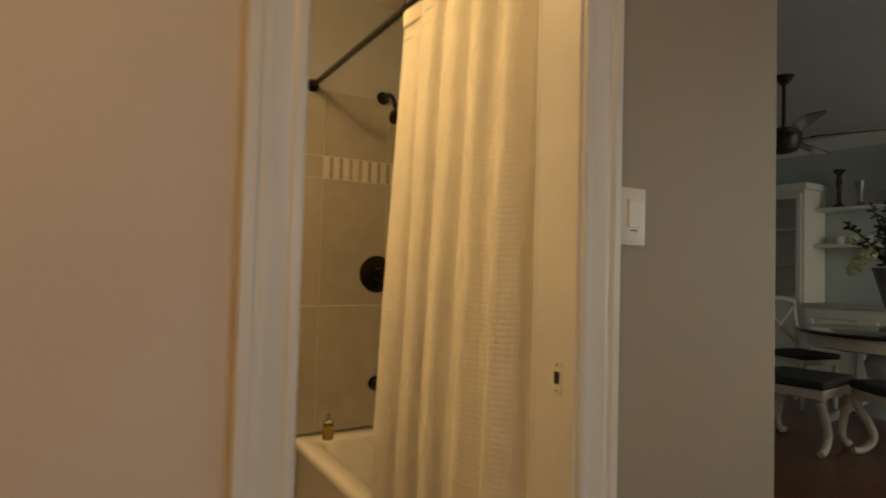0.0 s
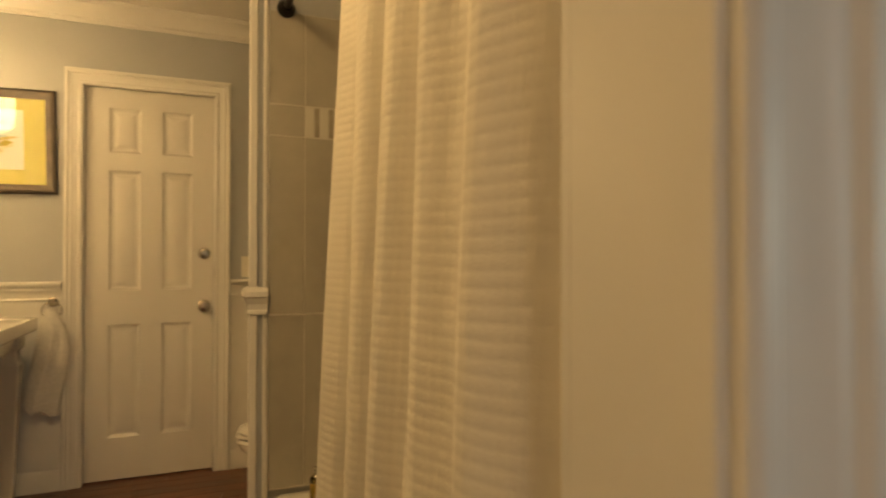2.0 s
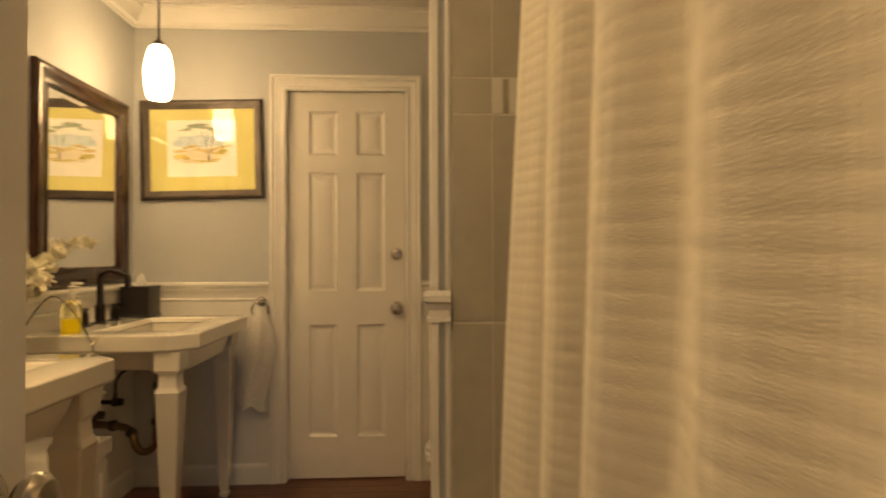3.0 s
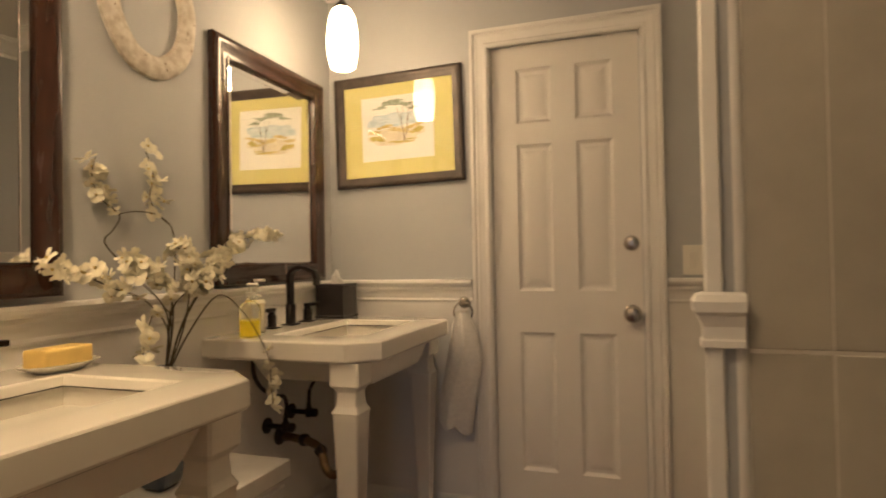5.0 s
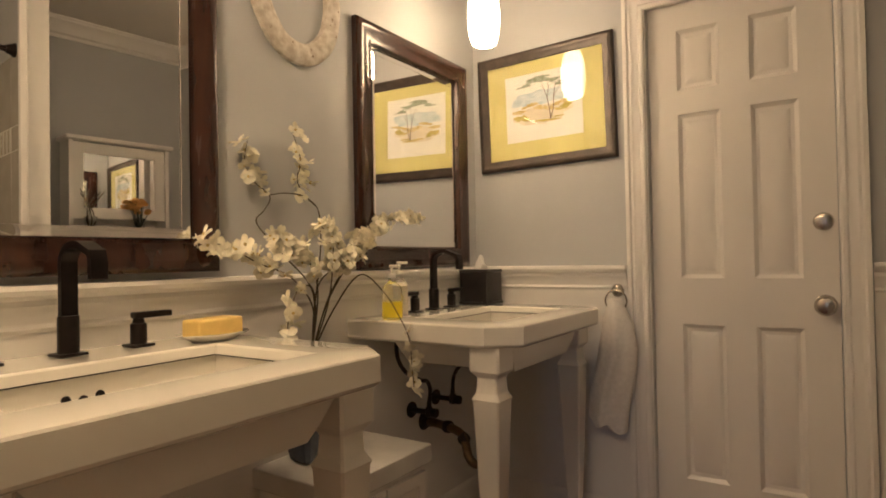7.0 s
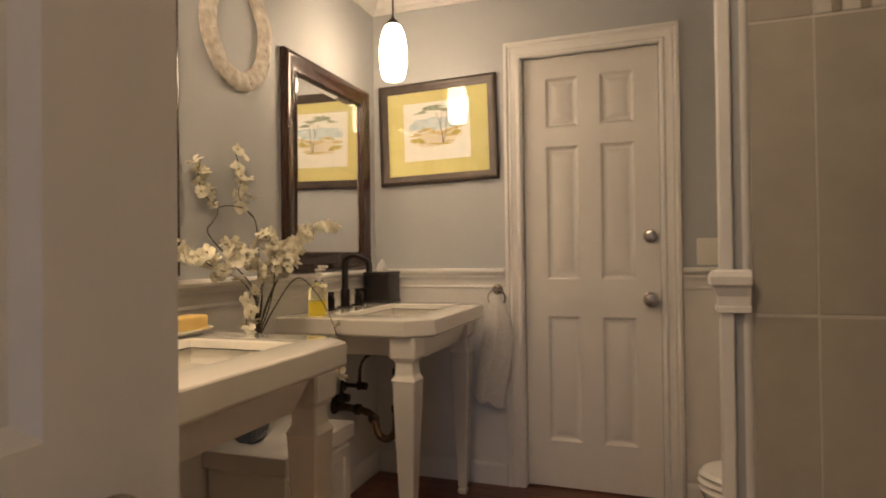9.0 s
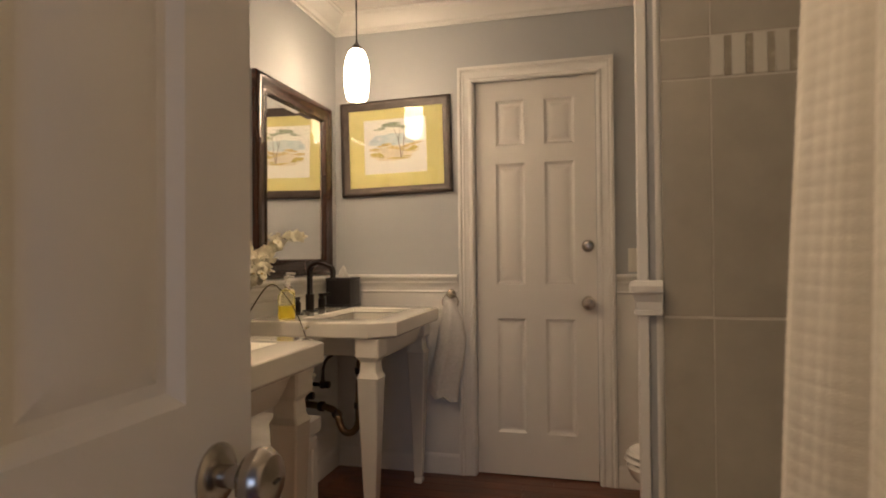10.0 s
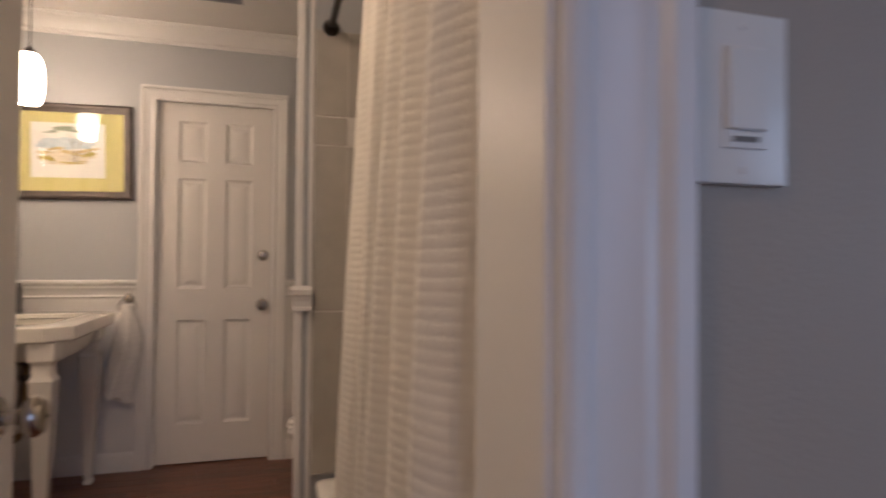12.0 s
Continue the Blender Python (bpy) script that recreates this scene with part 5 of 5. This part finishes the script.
cross_chair(5.45, 3.62, -12)

urn = thing("tall_vase", "tall flared grey zinc vase on the round table", "vase", pose(5.30, 2.80, 0.761))
part("body", lathe([(0.11, 0.0), (0.11, 0.012), (0.05, 0.05), (0.035, 0.075), (0.05, 0.11), (0.10, 0.28), (0.155, 0.48), (0.165, 0.50), (0.15, 0.50)], 28), zinc, urn)
bq = thing("bouquet", "dark green eucalyptus bouquet with pale hydrangeas in the zinc vase", "flowers", pose(5.30, 2.80, 1.20))
lf = bmesh.new()
lf.faces.new([lf.verts.new(p) for p in ((0, 0, 0), (0.022, 0.014, 0.004), (0.05, 0.012, 0.0), (0.066, 0, -0.004), (0.05, -0.012, 0.0), (0.022, -0.014, 0.004))])
lo_ = link("leaf", lf, leaf_green)
leaf_mesh = lo_.data
bpy.data.objects.remove(lo_)
for k in range(15):
    a = rf.uniform(0, 6.28)
    reach, up = rf.uniform(0.08, 0.36), rf.uniform(0.25, 0.62)
    if k == 0:
        a, reach, up = 1.5, 0.05, 0.72
    line = smooth_path([(0, 0, 0), (reach * 0.4 * math.cos(a), reach * 0.4 * math.sin(a), up * 0.5), (reach * math.cos(a), reach * math.sin(a), up)], 7)
    part("stem", tube(line, 0.005, 5), leaf_green, bq)
    for q in line[4:]:
        for _ in range(4):
            o = new("leaf", leaf_mesh)
            o.parent = bq
            o.matrix_basis = Matrix.Translation(q) @ Euler((rf.uniform(-0.8, 0.8), rf.uniform(-0.9, 0.4), rf.uniform(0, 6.28))).to_matrix().to_4x4() @ Matrix.Scale(rf.uniform(0.7, 1.2), 4)
for p in ((-0.16, 0.20, 0.10), (-0.20, 0.10, 0.16), (-0.10, 0.26, 0.04), (-0.12, -0.10, 0.15)):
    bm = bmesh.new()
    for k in range(70):
        d = Vector((rf.gauss(0, 1), rf.gauss(0, 1), rf.gauss(0, 1))).normalized() * 0.055
        u = d.orthogonal().normalized() * 0.012
        w = d.cross(u).normalized() * 0.012
        bm.faces.new([bm.verts.new(d + e) for e in (u, w, -u, -w)])
    h_ = part("hydrangea_head", bm, hydrangea, bq, "pale yellow-green hydrangea head", smooth=0)
    h_.matrix_basis = pose(*p)

side = thing("sideboard", "white panelled sideboard with grey top along the dining wall", "sideboard", pose(6.595, 2.6, 0))
part("carcass", boxes((-0.44, -0.002, -1.6, 1.38, 0.08, 0.87)), white_paint, side)
part("plinth", boxes((-0.40, -0.002, -1.6, 1.38, 0.0, 0.08)), white_paint, side)
part("worktop", boxes((-0.47, -0.002, -1.62, 1.38, 0.87, 0.91), bevel=0.004), table_grey, side)
for k in range(5):
    d_ = part("door", frame_ring(0.54, 0.70, [(0, 0), (0, 0.012), (0.06, 0.012), (0.068, 0.004), (0.07, 0)]), white_paint, side)
    d_.matrix_basis = pose(-0.441, -1.28 + 0.59 * k, 0.13, 0, 0, -90)

cab = thing("china_cabinet", "tall white china cabinet with glass doors", "cabinet", pose(6.598, 4.30, 0))
part("carcass", boxes((-0.40, -0.002, -0.30, -0.27, 0, 2.10), (-0.40, -0.002, 0.27, 0.30, 0, 2.10), (-0.40, -0.002, -0.27, 0.27, 2.06, 2.10), (-0.40, -0.002, -0.27, 0.27, 0, 0.92), (-0.02, -0.002, -0.27, 0.27, 0.92, 2.06)), white_paint, cab)
part("cornice", boxes((-0.44, -0.002, -0.34, 0.34, 2.10, 2.17), bevel=0.01), white_paint, cab)
for z in (1.30, 1.68):
    part("shelf", boxes((-0.37, -0.02, -0.27, 0.27, z, z + 0.02)), white_paint, cab)
dd_ = part("door_frame", frame_ring(0.54, 1.14, [(0, 0), (0, 0.018), (0.05, 0.018), (0.05, 0)]), white_paint, cab)
dd_.matrix_basis = pose(-0.401, 0, 0.92, 0, 0, -90)
part("door_pane", boxes((-0.22, 0.22, -0.008, -0.005, 0.05, 1.09)), clear_glass, dd_).visible_shadow = False

for z, ya in ((1.87, 2.3), (1.49, 3.2)):
    s_ = thing("wall_shelf", "white wall shelf above the sideboard", "shelf", pose(6.598, ya, z), "dining wall shelves")
    part("board", boxes((-0.24, -0.002, 0, 3.98 - ya, 0, 0.035), bevel=0.003), white_paint, s_)
    part("bracket", boxes((-0.18, -0.002, 0.1, 0.13, -0.12, 0)), white_paint, s_)


def turned(x, y, z, prof, mat, name, label, cat):
    o = tagged(link(name, lathe(prof, 20), mat), label, cat)
    o.matrix_world = pose(x, y, z)


turned(6.47, 3.80, 1.906, [(0.06, 0), (0.06, 0.02), (0.025, 0.05), (0.02, 0.18), (0.03, 0.26), (0.02, 0.34), (0.055, 0.38), (0.055, 0.40)], dark_wood, "candlestick", "dark wooden candlestick on the wall shelf", "candlestick")
turned(6.47, 3.60, 1.906, [(0.055, 0), (0.05, 0.02), (0.02, 0.05), (0.02, 0.14), (0.05, 0.24), (0.05, 0.26)], zinc, "candlestick", "short metal candlestick on the wall shelf", "candlestick")
turned(6.47, 3.12, 1.906, [(0.11, 0), (0.11, 0.04), (0.06, 0.10), (0.05, 0.20), (0.035, 0.26), (0.09, 0.32), (0.09, 0.36), (0.035, 0.40), (0.05, 0.45), (0.025, 0.50), (0.015, 0.58), (0.004, 0.64)], dark_iron, "finial", "dark turned finial ornament on the wall shelf", "ornament")
for k in range(5):
    turned(6.47, 3.78 - 0.13 * k, 1.526, [(0.03, 0), (0.04, 0.02), (0.045, 0.08), (0.038, 0.08)], toilet_china, "cup", "small white cup on the lower wall shelf", "cup")
turned(6.25, 2.72, 0.911, [(0.07, 0), (0.08, 0.02), (0.08, 0.20), (0.06, 0.24), (0.02, 0.27)], nickel, "kettle", "shiny steel kettle on the sideboard", "kettle")

fan = thing("ceiling_fan", "dark wooden five-blade ceiling fan at rest", "ceiling fan", pose(4.18, 3.05, 2.19))
part("motor", lathe([(0.04, -0.11), (0.09, -0.09), (0.12, -0.03), (0.12, 0.04), (0.06, 0.08)], 28), dark_iron, fan)
part("downrod", lathe([(0.014, 0.08), (0.014, 0.455)], 12), dark_iron, fan)
part("canopy", lathe([(0.03, 0.41), (0.07, 0.469)], 20), dark_iron, fan)
for k in range(5):
    b_ = part("blade", prism([(0.17, -0.05), (0.30, -0.065), (0.70, -0.07), (0.75, -0.05), (0.75, 0.05), (0.70, 0.07), (0.30, 0.065), (0.17, 0.05)], (-0.004, 0.004)), dark_wood, fan)
    b_.matrix_basis = pose(0, 0, 0.0, 10, 0, -64 + 72 * k)
    part("blade_arm", boxes((0.09, 0.20, -0.02, 0.02, -0.012, -0.005)), dark_iron, b_)

win = tagged(new("window_1"), "white framed dining room window", "window", kind="structure")
win.matrix_world = pose(5.0, -1.5, 0.7)
part("window_frame", frame_ring(2.4, 1.6, [(0, 0), (0, 0.05), (0.07, 0.05), (0.07, -0.05), (0, -0.05)]), white_paint, win)
part("mullion", boxes((-0.025, 0.025, -0.03, 0.03, 0.07, 1.53)), white_paint, win)

hw = tagged(new("window_2"), "white framed hall window", "window", kind="structure")
hw.matrix_world = pose(0.85, -0.70, 0.75, 0, 0, 180)
part("window_frame", frame_ring(0.9, 1.2, [(0, 0), (0, 0.02), (0.05, 0.02), (0.05, -0.05), (0, -0.05)]), white_paint, hw)

# ---- tiles ----
wet = structure("wall_tile_bed", boxes((0.587, RX - 0.002, PY0 - 0.0018, PY0 + 0.0078, 0.40, 1.975)), grout, "tiled shower wall")
xs_ = (0.587, 0.703, 1.028, RX - 0.002)
zs_ = ((0.405, 0.972), (0.976, 1.562), (1.668, 1.975))
for x0, x1 in zip(xs_, xs_[1:]):
    for z0, z1 in zs_:
        part("tile", boxes((x0 + 0.0015, x1 - 0.0015, PY0 - 0.003, PY0 + 0.003, z0 + 0.0012, z1 - 0.0012), bevel=0.0012), tile_glaze, wet)
part("tile", boxes((0.5885, 0.7015, PY0 - 0.003, PY0 + 0.003, 1.5655, 1.6645), bevel=0.0012), tile_glaze, wet)
xx = 0.7045
k = 0
while xx < RX - 0.03:
    w = 0.030 if k % 2 == 0 else 0.018
    part("mosaic_tile", boxes((xx, xx + w - 0.0015, PY0 - 0.004, PY0 + 0.003, 1.566, 1.664), bevel=0.001), deco_white if k % 2 == 0 else deco_brown, wet)
    xx += w
    k += 1
side_wall = structure("wall_tile_side", boxes((RX - 0.0098, RX - 0.001, 1.602, PY0 - 0.004, 0.40, 1.975)), grout, "tiled shower side wall")
for i in range(5):
    for z0, z1 in ((0.405, 0.972), (0.976, 1.562), (1.566, 1.975)):
        y0 = 1.605 + i * 0.311
        part("tile", boxes((RX - 0.011, RX - 0.005, y0, min(y0 + 0.308, PY0 - 0.006), z0, z1), bevel=0.001), tile_glaze, side_wall)

# ---- wood floor: planks along x ----
floor = structure("floor", boxes((-2.0, 6.6, -1.6, 5.9, -0.022, -0.014)), dark_slot, "reddish brown wood plank floor")
rp = random.Random(4)
PWID = 0.083
plank_mesh = {}
rest = bmesh.new()
count = 0
for r in range(int((5.9 + 1.6) / PWID)):
    y0 = -1.6 + r * PWID
    x = -2.0 - rp.uniform(0, 1.0)
    while x < 6.6:
        ln = rp.choice((0.7, 0.9, 1.2))
        a, b = max(x, -2.0), min(x + ln, 6.6)
        x += ln
        if b - a < 0.05:
            continue
        near = (3.0 < y0 < BY and b > LX - 0.1 and a < 0.75)
        if near and count < 290:
            key = round(b - a, 3)
            if key not in plank_mesh:
                o = link("plank", boxes((0, b - a - 0.0015, 0, PWID - 0.0015, -0.014, 0), bevel=0.0012), wood_floor, 0)
                plank_mesh[key] = o.data
                bpy.data.objects.remove(o)
            o = new("plank", plank_mesh[key])
            o.parent = floor
            o.matrix_basis = pose(a, y0, 0)
            count += 1
        else:
            box(rest, a, b - 0.0015, y0, y0 + PWID - 0.0015, -0.014, 0)
far_planks = part("planks", rest, wood_floor, floor, smooth=0)
far_planks["kind"] = "stuff"
